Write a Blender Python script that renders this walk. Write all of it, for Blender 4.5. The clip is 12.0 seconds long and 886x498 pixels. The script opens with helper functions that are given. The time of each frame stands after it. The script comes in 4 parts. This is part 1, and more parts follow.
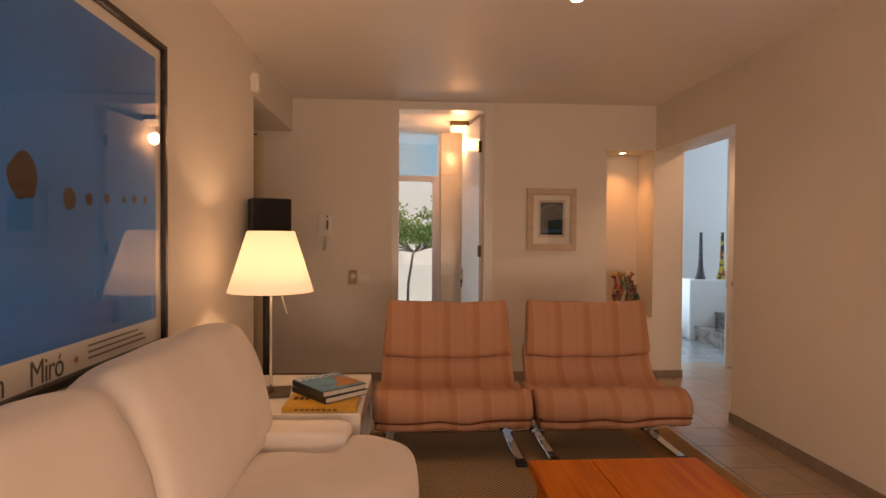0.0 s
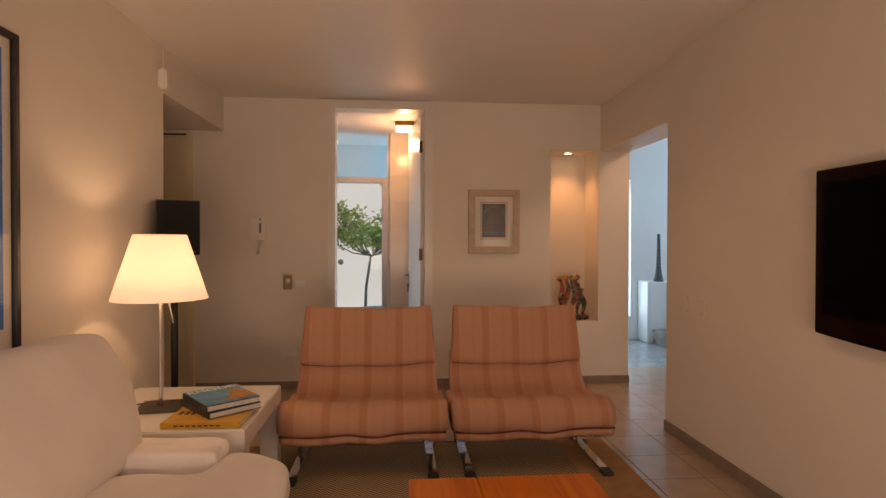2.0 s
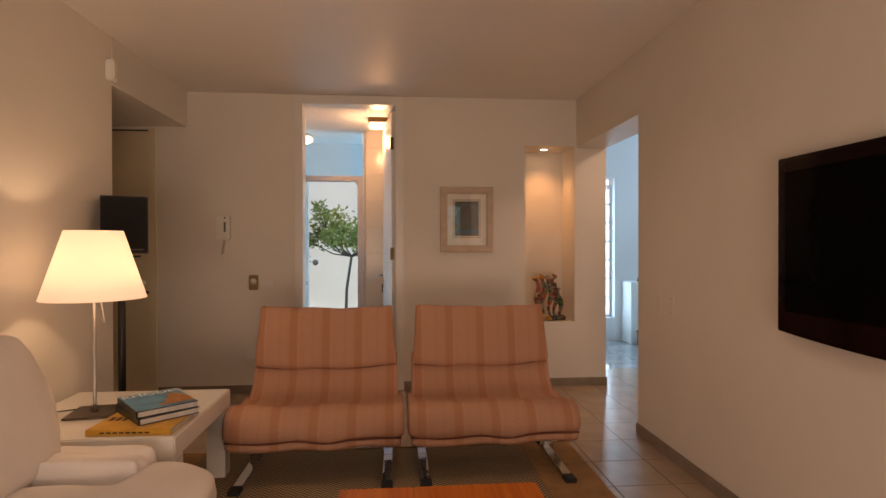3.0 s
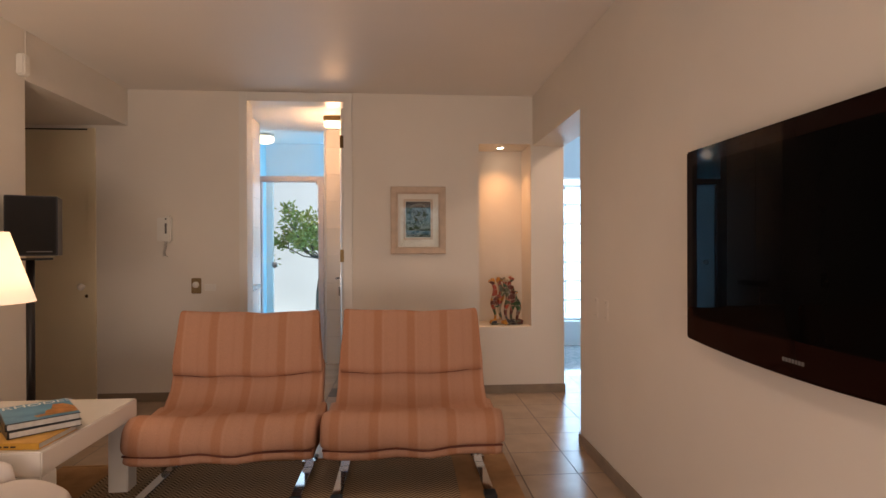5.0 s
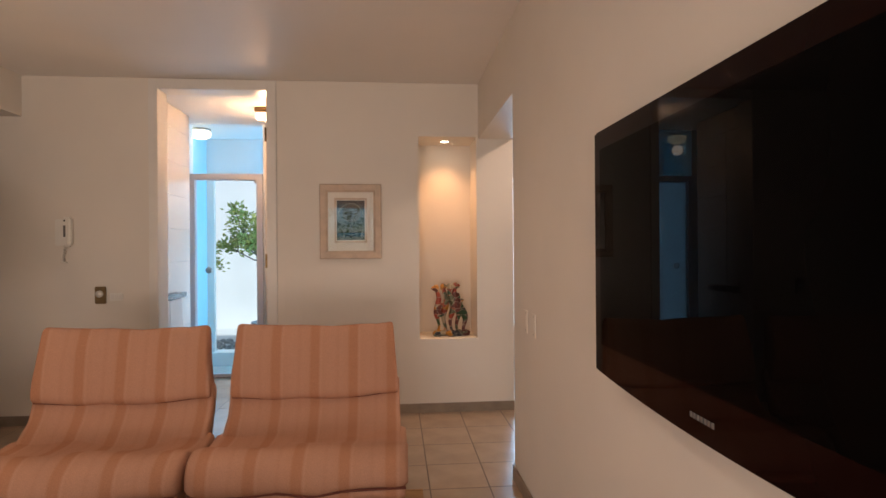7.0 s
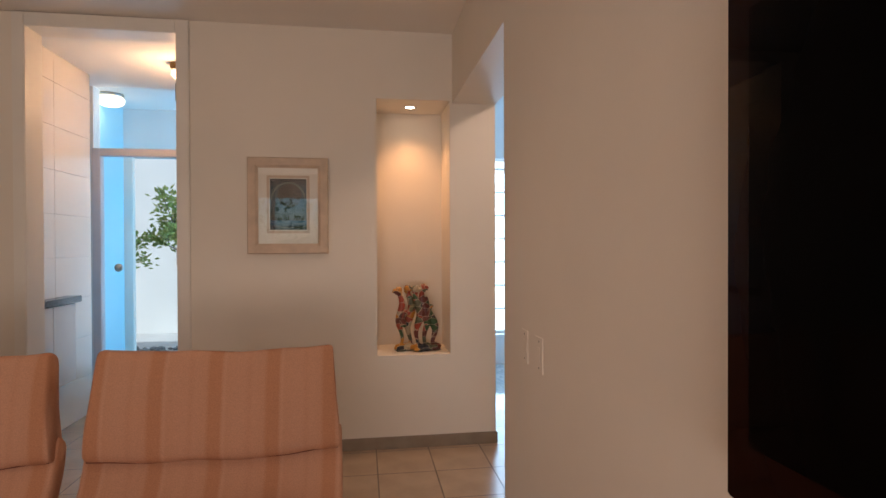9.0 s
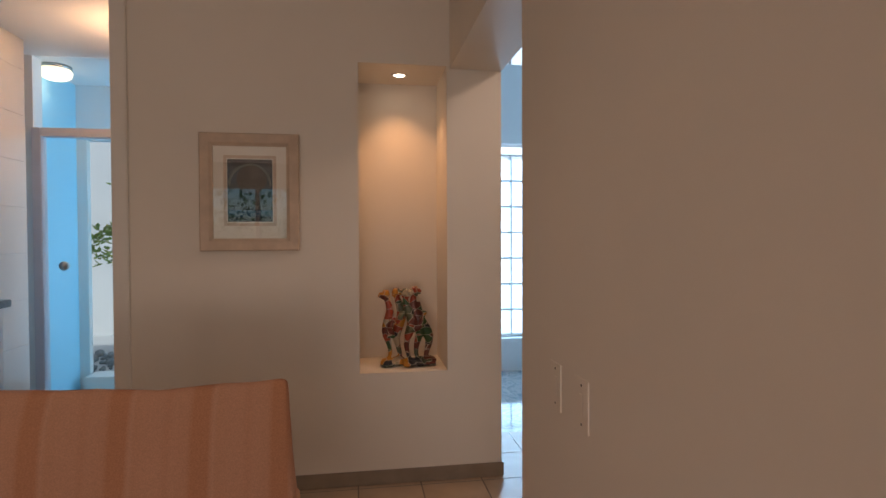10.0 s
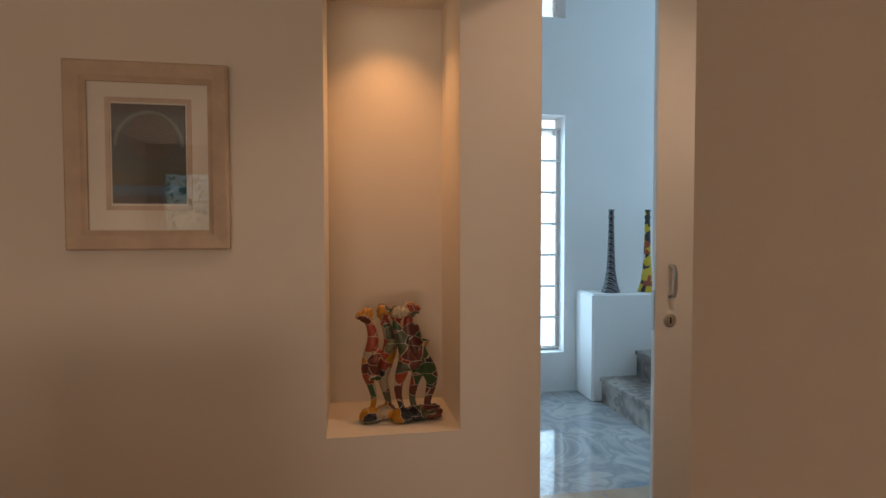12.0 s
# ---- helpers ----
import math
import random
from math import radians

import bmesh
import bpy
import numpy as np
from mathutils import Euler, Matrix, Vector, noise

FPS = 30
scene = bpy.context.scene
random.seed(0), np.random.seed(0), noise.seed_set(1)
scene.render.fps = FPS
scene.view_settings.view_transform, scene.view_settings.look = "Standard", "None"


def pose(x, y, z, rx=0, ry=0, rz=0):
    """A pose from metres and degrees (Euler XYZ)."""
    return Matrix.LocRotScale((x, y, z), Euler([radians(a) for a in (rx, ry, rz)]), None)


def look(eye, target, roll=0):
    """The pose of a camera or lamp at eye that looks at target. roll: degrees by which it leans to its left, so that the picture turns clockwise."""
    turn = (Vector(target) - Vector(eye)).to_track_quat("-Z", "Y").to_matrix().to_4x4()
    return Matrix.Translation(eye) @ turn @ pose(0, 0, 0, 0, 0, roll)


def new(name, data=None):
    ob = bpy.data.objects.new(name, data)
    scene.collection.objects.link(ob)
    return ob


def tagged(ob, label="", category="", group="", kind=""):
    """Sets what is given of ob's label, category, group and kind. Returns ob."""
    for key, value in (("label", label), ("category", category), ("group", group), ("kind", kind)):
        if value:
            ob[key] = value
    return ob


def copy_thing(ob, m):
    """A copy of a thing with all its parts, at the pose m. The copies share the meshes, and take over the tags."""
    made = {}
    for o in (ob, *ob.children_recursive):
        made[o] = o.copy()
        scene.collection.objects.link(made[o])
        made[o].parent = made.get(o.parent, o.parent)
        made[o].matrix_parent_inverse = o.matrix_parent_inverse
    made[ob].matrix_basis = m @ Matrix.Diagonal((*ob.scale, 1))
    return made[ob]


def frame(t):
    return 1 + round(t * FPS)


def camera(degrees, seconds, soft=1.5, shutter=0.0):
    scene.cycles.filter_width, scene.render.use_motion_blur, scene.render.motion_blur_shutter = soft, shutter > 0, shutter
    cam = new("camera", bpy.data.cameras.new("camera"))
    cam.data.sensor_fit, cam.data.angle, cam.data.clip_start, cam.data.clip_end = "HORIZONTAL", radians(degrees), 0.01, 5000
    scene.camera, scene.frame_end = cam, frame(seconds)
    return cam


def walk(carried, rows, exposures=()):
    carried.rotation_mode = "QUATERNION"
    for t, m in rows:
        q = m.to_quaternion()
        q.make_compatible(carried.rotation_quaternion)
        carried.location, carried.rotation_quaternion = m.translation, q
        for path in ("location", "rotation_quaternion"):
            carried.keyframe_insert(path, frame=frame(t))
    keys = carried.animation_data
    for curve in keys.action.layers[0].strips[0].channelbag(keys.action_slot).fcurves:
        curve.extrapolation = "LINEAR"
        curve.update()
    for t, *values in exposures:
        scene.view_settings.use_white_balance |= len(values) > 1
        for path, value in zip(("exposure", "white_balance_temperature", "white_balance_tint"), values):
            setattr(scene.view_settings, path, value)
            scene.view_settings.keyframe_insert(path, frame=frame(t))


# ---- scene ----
cam = camera(78.0, 12.0)
PATH = [
    (0, (0.54, 1.656, 1.329), (0.662, 3.652, 1.293), 0.4),
    (0.5, (0.632, 1.725, 1.337), (0.774, 3.719, 1.301), 0.4),
    (1, (0.745, 1.761, 1.335), (0.901, 3.755, 1.305), 0.3),
    (1.5, (0.871, 1.772, 1.336), (1.038, 3.765, 1.309), 0.2),
    (2, (1.002, 1.78, 1.329), (1.166, 3.774, 1.305), 0.1),
    (2.5, (1.138, 1.814, 1.313), (1.296, 3.808, 1.294), -0.0),
    (3, (1.251, 1.899, 1.293), (1.422, 3.892, 1.279), -0.1),
    (5, (1.743, 2.029, 1.285), (1.893, 4.023, 1.28), -0.2),
    (5.5, (1.889, 2.059, 1.277), (2.023, 4.054, 1.274), -0.3),
    (6, (2.016, 2.166, 1.27), (2.161, 4.161, 1.269), -0.3),
    (6.5, (2.119, 2.304, 1.284), (2.285, 4.297, 1.286), -0.3),
    (7, (2.231, 2.45, 1.303), (2.405, 4.442, 1.302), -0.4),
    (7.2, (2.285, 2.526, 1.319), (2.461, 4.518, 1.309), -0.5),
    (9, (2.333, 3.353, 1.286), (2.623, 5.332, 1.268), -0.2),
    (9.5, (2.379, 3.631, 1.292), (2.677, 5.608, 1.26), -0.1),
    (10, (2.416, 3.932, 1.292), (2.723, 5.908, 1.251), -0.2),
    (10.5, (2.445, 4.201, 1.288), (2.77, 6.173, 1.236), -0.2),
    (11, (2.465, 4.454, 1.289), (2.811, 6.423, 1.241), -0.3),
    (11.5, (2.489, 4.706, 1.287), (2.827, 6.677, 1.235), -0.4),
    (12, (2.503, 4.928, 1.291), (2.84, 6.898, 1.222), -0.1),
]
EXPOSURES = [(0.0, -0.34, 7750, 25), (2.5, -0.40, 7050, 20), (5.5, 0.04, 5800, 12), (7.0, 0.14, 5700, 11), (9.0, -0.08, 5750, 12), (9.5, -0.38, 5750, 12), (10.5, -0.68, 5750, 12), (12.0, -0.72, 6550, 13)]
walk(cam, [(t, look(eye, target, roll)) for t, eye, target, roll in PATH], EXPOSURES)

# ---- world, sun, lamps ----
world = bpy.data.worlds.new("sky")
scene.world = world
world.use_nodes = True
wn = world.node_tree.nodes
sky = wn.new("ShaderNodeTexSky")
sky.sky_type, sky.sun_disc = "NISHITA", False
sky.sun_elevation, sky.sun_rotation = radians(58), radians(200)
world.node_tree.links.new(sky.outputs[0], wn["Background"].inputs[0])
wn["Background"].inputs[1].default_value = 0.15


def lamp(name, kind, watts, colour, m, size=0.1, **more):
    data = bpy.data.lights.new(name, kind)
    data.energy, data.color = watts, colour
    if kind == "AREA":
        data.shape, data.size = more.get("shape", "DISK"), size
        if "size_y" in more:
            data.size_y = more["size_y"]
        if "spread" in more:
            data.spread = radians(more["spread"])
    elif kind == "SPOT":
        data.spot_size, data.spot_blend, data.shadow_soft_size = radians(more["cone"]), more.get("blend", 0.6), size
    elif kind == "POINT":
        data.shadow_soft_size = size
    else:
        data.angle = radians(size)
    ob = new(name, data)
    ob.matrix_world = m
    return ob


SUN_FROM = Vector((math.sin(radians(200)) * math.cos(radians(58)), math.cos(radians(200)) * math.cos(radians(58)), math.sin(radians(58))))
lamp("sun", "SUN", 3.3, (1.0, 0.95, 0.87), look(SUN_FROM * 20, (0, 1.336, 0)), 0.5)
WARM, AMBER, COOL = (1.0, 0.66, 0.43), (1.0, 0.60, 0.32), (0.50, 0.78, 1.0)
# light of sky and sunlit garden in the openings: garden door, courtyard door, block window
lamp("garden_daylight", "AREA", 64, (1.0, 0.74, 0.55), look((1.3, -0.311, 0.58), (1.3, 3.747, 1.9)), 2.2, shape="RECTANGLE", size_y=1.04)
lamp("courtyard_daylight", "AREA", 3.2, COOL, look((0.53, 8.182, 1.15), (0.53, 3.747, 1.15)), 0.55, shape="RECTANGLE", size_y=1.7)
# added blue fill for the porch, at no opening
lamp("porch_fill", "AREA", 21, (0.36, 0.74, 1.0), look((1.75, 8.70, 1.35), (0.0, 8.70, 1.45)), 0.55, shape="RECTANGLE", size_y=2.2)
# added fill for the hall, before a made-up opening in its east wall
lamp("hall_fill", "AREA", 62, COOL, look((7.1, 8.126, 2.6), (3, 8.327, 1.6)), 1.7, shape="RECTANGLE", size_y=2.2)
lamp("block_window_daylight", "AREA", 19, COOL, look((3.93, 9.148, 1.2), (3.93, 5.354, 1.2)), 0.45, shape="RECTANGLE", size_y=1.7)

# ---- materials ----
def mat(name, colour, rough=0.5, metal=0.0, vary=0.12, scale=6.0, fine=120.0, bump=0.15, second=None, spec=0.5, coat=0.0, trans=0.0, emit=0.0):
    """Base colour with broad stains and fine grain, both in metres, and a slight relief."""
    m = bpy.data.materials.new(name)
    m.use_nodes = True
    n, l = m.node_tree.nodes, m.node_tree.links
    b = n["Principled BSDF"]
    b.inputs["Roughness"].default_value, b.inputs["Metallic"].default_value = rough, metal
    b.inputs["Specular IOR Level"].default_value, b.inputs["Coat Weight"].default_value = spec, coat
    b.inputs["Transmission Weight"].default_value = trans
    co = n.new("ShaderNodeTexCoord")
    broad, grain = n.new("ShaderNodeTexNoise"), n.new("ShaderNodeTexNoise")
    broad.inputs["Scale"].default_value, grain.inputs["Scale"].default_value = scale, fine
    broad.inputs["Detail"].default_value = 5
    for tex in (broad, grain):
        l.new(co.outputs["Object"], tex.inputs["Vector"])
    ramp = n.new("ShaderNodeMix")
    ramp.data_type = "RGBA"
    other = second or [c * (1 - vary) for c in colour]
    ramp.inputs[6].default_value, ramp.inputs[7].default_value = (*colour, 1), (*other, 1)
    mr = n.new("ShaderNodeMapRange")
    mr.inputs[1].default_value, mr.inputs[2].default_value = 0.35, 0.65
    l.new(broad.outputs[0], mr.inputs[0])
    l.new(mr.outputs[0], ramp.inputs[0])
    l.new(ramp.outputs[2], b.inputs["Base Color"])
    rr = n.new("ShaderNodeMapRange")
    rr.inputs[3].default_value, rr.inputs[4].default_value = rough * 0.9, min(rough * 1.1, 1)
    l.new(grain.outputs[0], rr.inputs[0])
    l.new(rr.outputs[0], b.inputs["Roughness"])
    if bump:
        bp = n.new("ShaderNodeBump")
        bp.inputs["Strength"].default_value, bp.inputs["Distance"].default_value = bump, 0.002
        l.new(grain.outputs[0], bp.inputs["Height"])
        l.new(bp.outputs[0], b.inputs["Normal"])
    if emit:
        b.inputs["Emission Color"].default_value = (*colour, 1)
        b.inputs["Emission Strength"].default_value = emit
    return m


def glow(name, colour, strength):
    m = bpy.data.materials.new(name)
    m.use_nodes = True
    b = m.node_tree.nodes["Principled BSDF"]
    b.inputs["Base Color"].default_value = (*colour, 1)
    b.inputs["Emission Color"].default_value, b.inputs["Emission Strength"].default_value = (*colour, 1), strength
    return m


def clear(name, tint=(1, 1, 1), rough=0.0, film=0.045):
    """Thin clear glass: sees through, with a mirror film by the angle."""
    m = bpy.data.materials.new(name)
    m.use_nodes = True
    n, l = m.node_tree.nodes, m.node_tree.links
    out = n["Material Output"]
    t, g, f, x = n.new("ShaderNodeBsdfTransparent"), n.new("ShaderNodeBsdfGlossy"), n.new("ShaderNodeLayerWeight"), n.new("ShaderNodeMixShader")
    t.inputs[0].default_value = (*tint, 1)
    g.inputs["Roughness"].default_value, f.inputs[0].default_value = rough, 0.5
    p5, ma = n.new("ShaderNodeMath"), n.new("ShaderNodeMath")
    p5.operation, p5.inputs[1].default_value = "POWER", 5.0
    ma.operation, ma.inputs[1].default_value, ma.inputs[2].default_value = "MULTIPLY_ADD", 0.94, film
    l.new(f.outputs["Facing"], p5.inputs[0]), l.new(p5.outputs[0], ma.inputs[0])
    l.new(ma.outputs[0], x.inputs[0]), l.new(t.outputs[0], x.inputs[1]), l.new(g.outputs[0], x.inputs[2])
    l.new(x.outputs[0], out.inputs[0])
    return m


def set_colour(m, make):
    """Replace the base colour by what make(nodes, links, coordinates) returns."""
    n, l = m.node_tree.nodes, m.node_tree.links
    co = [k for k in n if k.type == "TEX_COORD"][0]
    l.new(make(n, l, co.outputs["Object"]), n["Principled BSDF"].inputs["Base Color"])
    return m


def steps(n, l, value, stops, hard=False):
    r = n.new("ShaderNodeValToRGB")
    r.color_ramp.interpolation = "CONSTANT" if hard else "LINEAR"
    while len(r.color_ramp.elements) < len(stops):
        r.color_ramp.elements.new(1.0)
    for e, (p, c) in zip(r.color_ramp.elements, stops):
        e.position, e.color = p, (*c, 1)
    l.new(value, r.inputs[0])
    return r.outputs[0]


PLASTER = mat("wall_plaster", (0.80, 0.75, 0.67), 0.62, vary=0.05, scale=1.3, fine=180, bump=0.12)
CEILING = mat("ceiling_paint", (0.85, 0.81, 0.76), 0.52, vary=0.05, scale=0.8, fine=90, bump=0.05)
HALLWHITE = mat("hall_plaster", (0.82, 0.83, 0.83), 0.6, vary=0.04, scale=1.1, fine=160, bump=0.15)
GLOSSWHITE = mat("gloss_enamel", (0.80, 0.78, 0.73), 0.32, vary=0.04, scale=4, fine=60, bump=0.0)
CREAMDOOR = mat("door_enamel", (0.82, 0.72, 0.51), 0.36, vary=0.05, scale=2, fine=60, bump=0.05)
LACQUER = mat("white_lacquer", (0.83, 0.80, 0.74), 0.13, vary=0.03, scale=3, fine=40, bump=0.02, coat=0.3)
SKIRTING = mat("skirting_tile", (0.30, 0.24, 0.18), 0.4, vary=0.2, scale=9)
TILE = mat("floor_tile_ceramic", (0.43, 0.325, 0.235), 0.24, vary=0.16, scale=5, fine=140, bump=0.12)
GROUT = mat("tile_grout", (0.15, 0.12, 0.095), 0.9, vary=0.25, scale=12, fine=300)
WALLTILE = mat("glazed_wall_tile", (0.80, 0.75, 0.68), 0.2, vary=0.03, scale=3, fine=25, bump=0.012)
COTTON = mat("white_cotton_cover", (0.86, 0.80, 0.74), 0.88, vary=0.06, scale=4, fine=420, bump=0.5, spec=0.2)
CHROME = mat("polished_chrome", (0.55, 0.55, 0.56), 0.09, 1.0, vary=0.06, scale=20, bump=0.02)
BRUSHED = mat("brushed_aluminium", (0.55, 0.53, 0.50), 0.32, 1.0, vary=0.1, scale=30, bump=0.05)
BLACKRUBBER = mat("black_rubber", (0.015, 0.015, 0.015), 0.6)
BLACKWOOD = mat("black_ash_veneer", (0.012, 0.010, 0.010), 0.42, vary=0.3, scale=14, bump=0.2)
BLACKCLOTH = mat("speaker_cloth", (0.008, 0.008, 0.009), 0.95, fine=700, bump=0.6)
EBONY = mat("black_frame_lacquer", (0.02, 0.014, 0.01), 0.25, vary=0.3)
BEZEL = mat("dark_red_gloss_plastic", (0.010, 0.0032, 0.0025), 0.04, vary=0.1, bump=0.0, spec=0.07)
SCREEN = mat("dark_screen_glass", (0.002, 0.0018, 0.0018), 0.015, vary=0.1, bump=0.0, spec=0.025)
GREYPRINT = mat("grey_print", (0.14, 0.135, 0.13), 0.5)
PAPER = mat("printed_paper", (0.80, 0.77, 0.70), 0.7, vary=0.03, bump=0.0)
PAGES = mat("page_edges", (0.62, 0.60, 0.54), 0.8, vary=0.15, scale=40)
BLUEINK = mat("blue_poster_ink", (0.003, 0.20, 0.66), 0.6, vary=0.25, scale=2.2, bump=0.0)
BROWNINK = mat("dark_brown_ink", (0.045, 0.022, 0.014), 0.7, bump=0.0)
REDINK = mat("red_ink", (0.50, 0.06, 0.03), 0.6)
DARKINK = mat("dark_text_ink", (0.10, 0.08, 0.06), 0.7, bump=0.0)
PALEWOOD = mat("limed_wood_frame", (0.62, 0.49, 0.37), 0.5, vary=0.15, scale=16)
PICGLASS = clear("picture_glass", (1, 1, 1), 0.0, 0.075)
POSTERGLASS = clear("poster_glass", (1, 1, 1), 0.0, 0.035)
PANE = clear("window_pane", (0.93, 0.97, 0.98), 0.0, 0.012)
IVORY = mat("ivory_plastic", (0.84, 0.82, 0.76), 0.35, vary=0.03, bump=0.02)
BRONZE = mat("bronze_plate", (0.28, 0.20, 0.10), 0.4, 0.7, vary=0.2, scale=40)
BRASS = mat("dark_brass", (0.16, 0.10, 0.04), 0.35, 0.9, vary=0.3, scale=40)
FRAMEPAINT = mat("lilac_grey_frame_paint", (0.60, 0.60, 0.66), 0.35, vary=0.05)
OUTWALL = mat("courtyard_render", (0.80, 0.77, 0.70), 0.85, vary=0.08, scale=1.5, fine=60, bump=0.5)
# the sky's blue light is put into the beam's colour
OUTPALE = mat("porch_beam_skylit", (0.60, 0.72, 0.79), 0.6, vary=0.05, scale=2)
SKYGLOW = glow("sky_glow_sheet", (0.86, 0.95, 1.0), 1.05)
# blue of the sky's light put into the porch wall's colour, stronger here
OUTBLUE = mat("porch_wall_skylit", (0.42, 0.74, 0.90), 0.6, vary=0.05, scale=2)
PAVING = mat("pale_paving", (0.55, 0.54, 0.50), 0.7, vary=0.15, scale=3)
PEBBLE = mat("grey_pebbles", (0.34, 0.33, 0.30), 0.7, vary=0.4, scale=30)
STONE = mat("planter_stone", (0.36, 0.38, 0.38), 0.75, vary=0.25, scale=12, bump=0.5)
BARK = mat("grey_bark", (0.20, 0.17, 0.14), 0.85, vary=0.4, scale=25, bump=0.8)
LEAF = mat("green_leaf", (0.25, 0.33, 0.07), 0.45, vary=0.5, scale=9, second=(0.45, 0.47, 0.13))
WORKTOP = mat("dark_granite_worktop", (0.10, 0.085, 0.075), 0.2, vary=0.5, scale=60)
CABINETWHITE = mat("cabinet_laminate", (0.78, 0.79, 0.80), 0.3, vary=0.03)
OPAL = glow("lit_opal_glass", (1.0, 0.78, 0.50), 2.2)
BULB = glow("lit_halogen_face", (1.0, 0.82, 0.55), 22.0)
BULBHOT = glow("lit_bulb", (1.0, 0.72, 0.40), 30.0)


def weave(n, l, co):
    s = n.new("ShaderNodeSeparateXYZ")
    l.new(co, s.inputs[0])
    w = n.new("ShaderNodeTexNoise")
    w.noise_dimensions = "1D"
    w.inputs["Scale"].default_value, w.inputs["Detail"].default_value = 3.0, 0
    f = n.new("ShaderNodeMath")
    f.operation, f.inputs[1].default_value = "MULTIPLY_ADD", 1 / 0.204
    f.inputs[2].default_value = 0.5
    l.new(s.outputs[0], f.inputs[0])
    fr = n.new("ShaderNodeMath")
    fr.operation = "FRACT"
    l.new(f.outputs[0], fr.inputs[0])
    base = steps(n, l, fr.outputs[0], [(0.0, (0.52, 0.290, 0.190)), (0.08, (0.50, 0.272, 0.174)), (0.16, (0.52, 0.290, 0.190)), (0.33, (0.508, 0.280, 0.180)), (0.40, (0.462, 0.228, 0.128)), (0.58, (0.466, 0.230, 0.132)), (0.645, (0.535, 0.310, 0.210)), (0.69, (0.512, 0.284, 0.182)), (0.86, (0.52, 0.290, 0.190))])
    g = n.new("ShaderNodeTexNoise")
    g.inputs["Scale"].default_value, g.inputs["Detail"].default_value = 260, 2
    l.new(co, g.inputs["Vector"])
    mx = n.new("ShaderNodeMix")
    mx.data_type, mx.blend_type = "RGBA", "MULTIPLY"
    mx.inputs[0].default_value = 0.35
    l.new(base, mx.inputs[6])
    l.new(steps(n, l, g.outputs[0], [(0.3, (0.6, 0.6, 0.6)), (0.7, (1.15, 1.15, 1.15))]), mx.inputs[7])
    return mx.outputs[2]


STRIPE = set_colour(mat("striped_rose_velour", (0.5, 0.25, 0.15), 0.9, fine=300, bump=0.5, spec=0.15), weave)


def timber(n, l, co):
    mp = n.new("ShaderNodeMapping")
    mp.inputs["Scale"].default_value = (14, 1.2, 14)
    l.new(co, mp.inputs[0])
    w = n.new("ShaderNodeTexNoise")
    w.inputs["Scale"].default_value, w.inputs["Detail"].default_value, w.inputs["Distortion"].default_value = 2.0, 6, 0.6
    l.new(mp.outputs[0], w.inputs["Vector"])
    return steps(n, l, w.outputs[0], [(0.3, (0.46, 0.100, 0.004)), (0.5, (0.58, 0.150, 0.006)), (0.72, (0.66, 0.20, 0.012))])


CHERRY = set_colour(mat("oiled_cherry_wood", (0.45, 0.14, 0.03), 0.45, bump=0.05, spec=0.15), timber)


def marble(n, l, co):
    w = n.new("ShaderNodeTexNoise")
    w.inputs["Scale"].default_value, w.inputs["Detail"].default_value, w.inputs["Distortion"].default_value = 1.6, 9, 2.2
    l.new(co, w.inputs["Vector"])
    a = steps(n, l, w.outputs[0], [(0.25, (0.15, 0.18, 0.21)), (0.38, (0.30, 0.33, 0.36)), (0.46, (0.44, 0.45, 0.45)), (0.505, (0.27, 0.30, 0.33)), (0.56, (0.40, 0.41, 0.41)), (0.66, (0.22, 0.26, 0.30)), (0.78, (0.36, 0.38, 0.39))])
    return a


MARBLE = set_colour(mat("grey_veined_marble", (0.4, 0.4, 0.4), 0.07, bump=0.0), marble)
STEPMARBLE = set_colour(mat("brown_grey_marble_step", (0.4, 0.36, 0.32), 0.12, bump=0.0), lambda n, l, co: (lambda w: (l.new(co, w.inputs["Vector"]), steps(n, l, w.outputs[0], [(0.3, (0.17, 0.15, 0.14)), (0.48, (0.36, 0.32, 0.29)), (0.53, (0.20, 0.18, 0.17)), (0.7, (0.42, 0.38, 0.34))]))[1])(n.new("ShaderNodeTexNoise")))


def herring(n, l, co):
    s = n.new("ShaderNodeSeparateXYZ")
    l.new(co, s.inputs[0])
    tri = n.new("ShaderNodeMath")
    tri.operation, tri.inputs[1].default_value = "PINGPONG", 0.035
    l.new(s.outputs[0], tri.inputs[0])
    ad = n.new("ShaderNodeMath")
    ad.operation = "ADD"
    l.new(tri.outputs[0], ad.inputs[0]), l.new(s.outputs[1], ad.inputs[1])
    pp = n.new("ShaderNodeMath")
    pp.operation, pp.inputs[1].default_value = "PINGPONG", 0.013
    l.new(ad.outputs[0], pp.inputs[0])
    sc = n.new("ShaderNodeMath")
    sc.operation, sc.inputs[1].default_value = "MULTIPLY", 77
    l.new(pp.outputs[0], sc.inputs[0])
    return steps(n, l, sc.outputs[0], [(0.2, (0.12, 0.085, 0.05)), (0.8, (0.46, 0.35, 0.22))])


RUGWEAVE = set_colour(mat("herringbone_wool", (0.15, 0.1, 0.06), 0.95, fine=500, bump=0.8, spec=0.1), herring)
RUGEDGE = mat("rug_border_wool", (0.40, 0.235, 0.11), 0.95, vary=0.2, scale=10, fine=500, bump=0.8, spec=0.1)


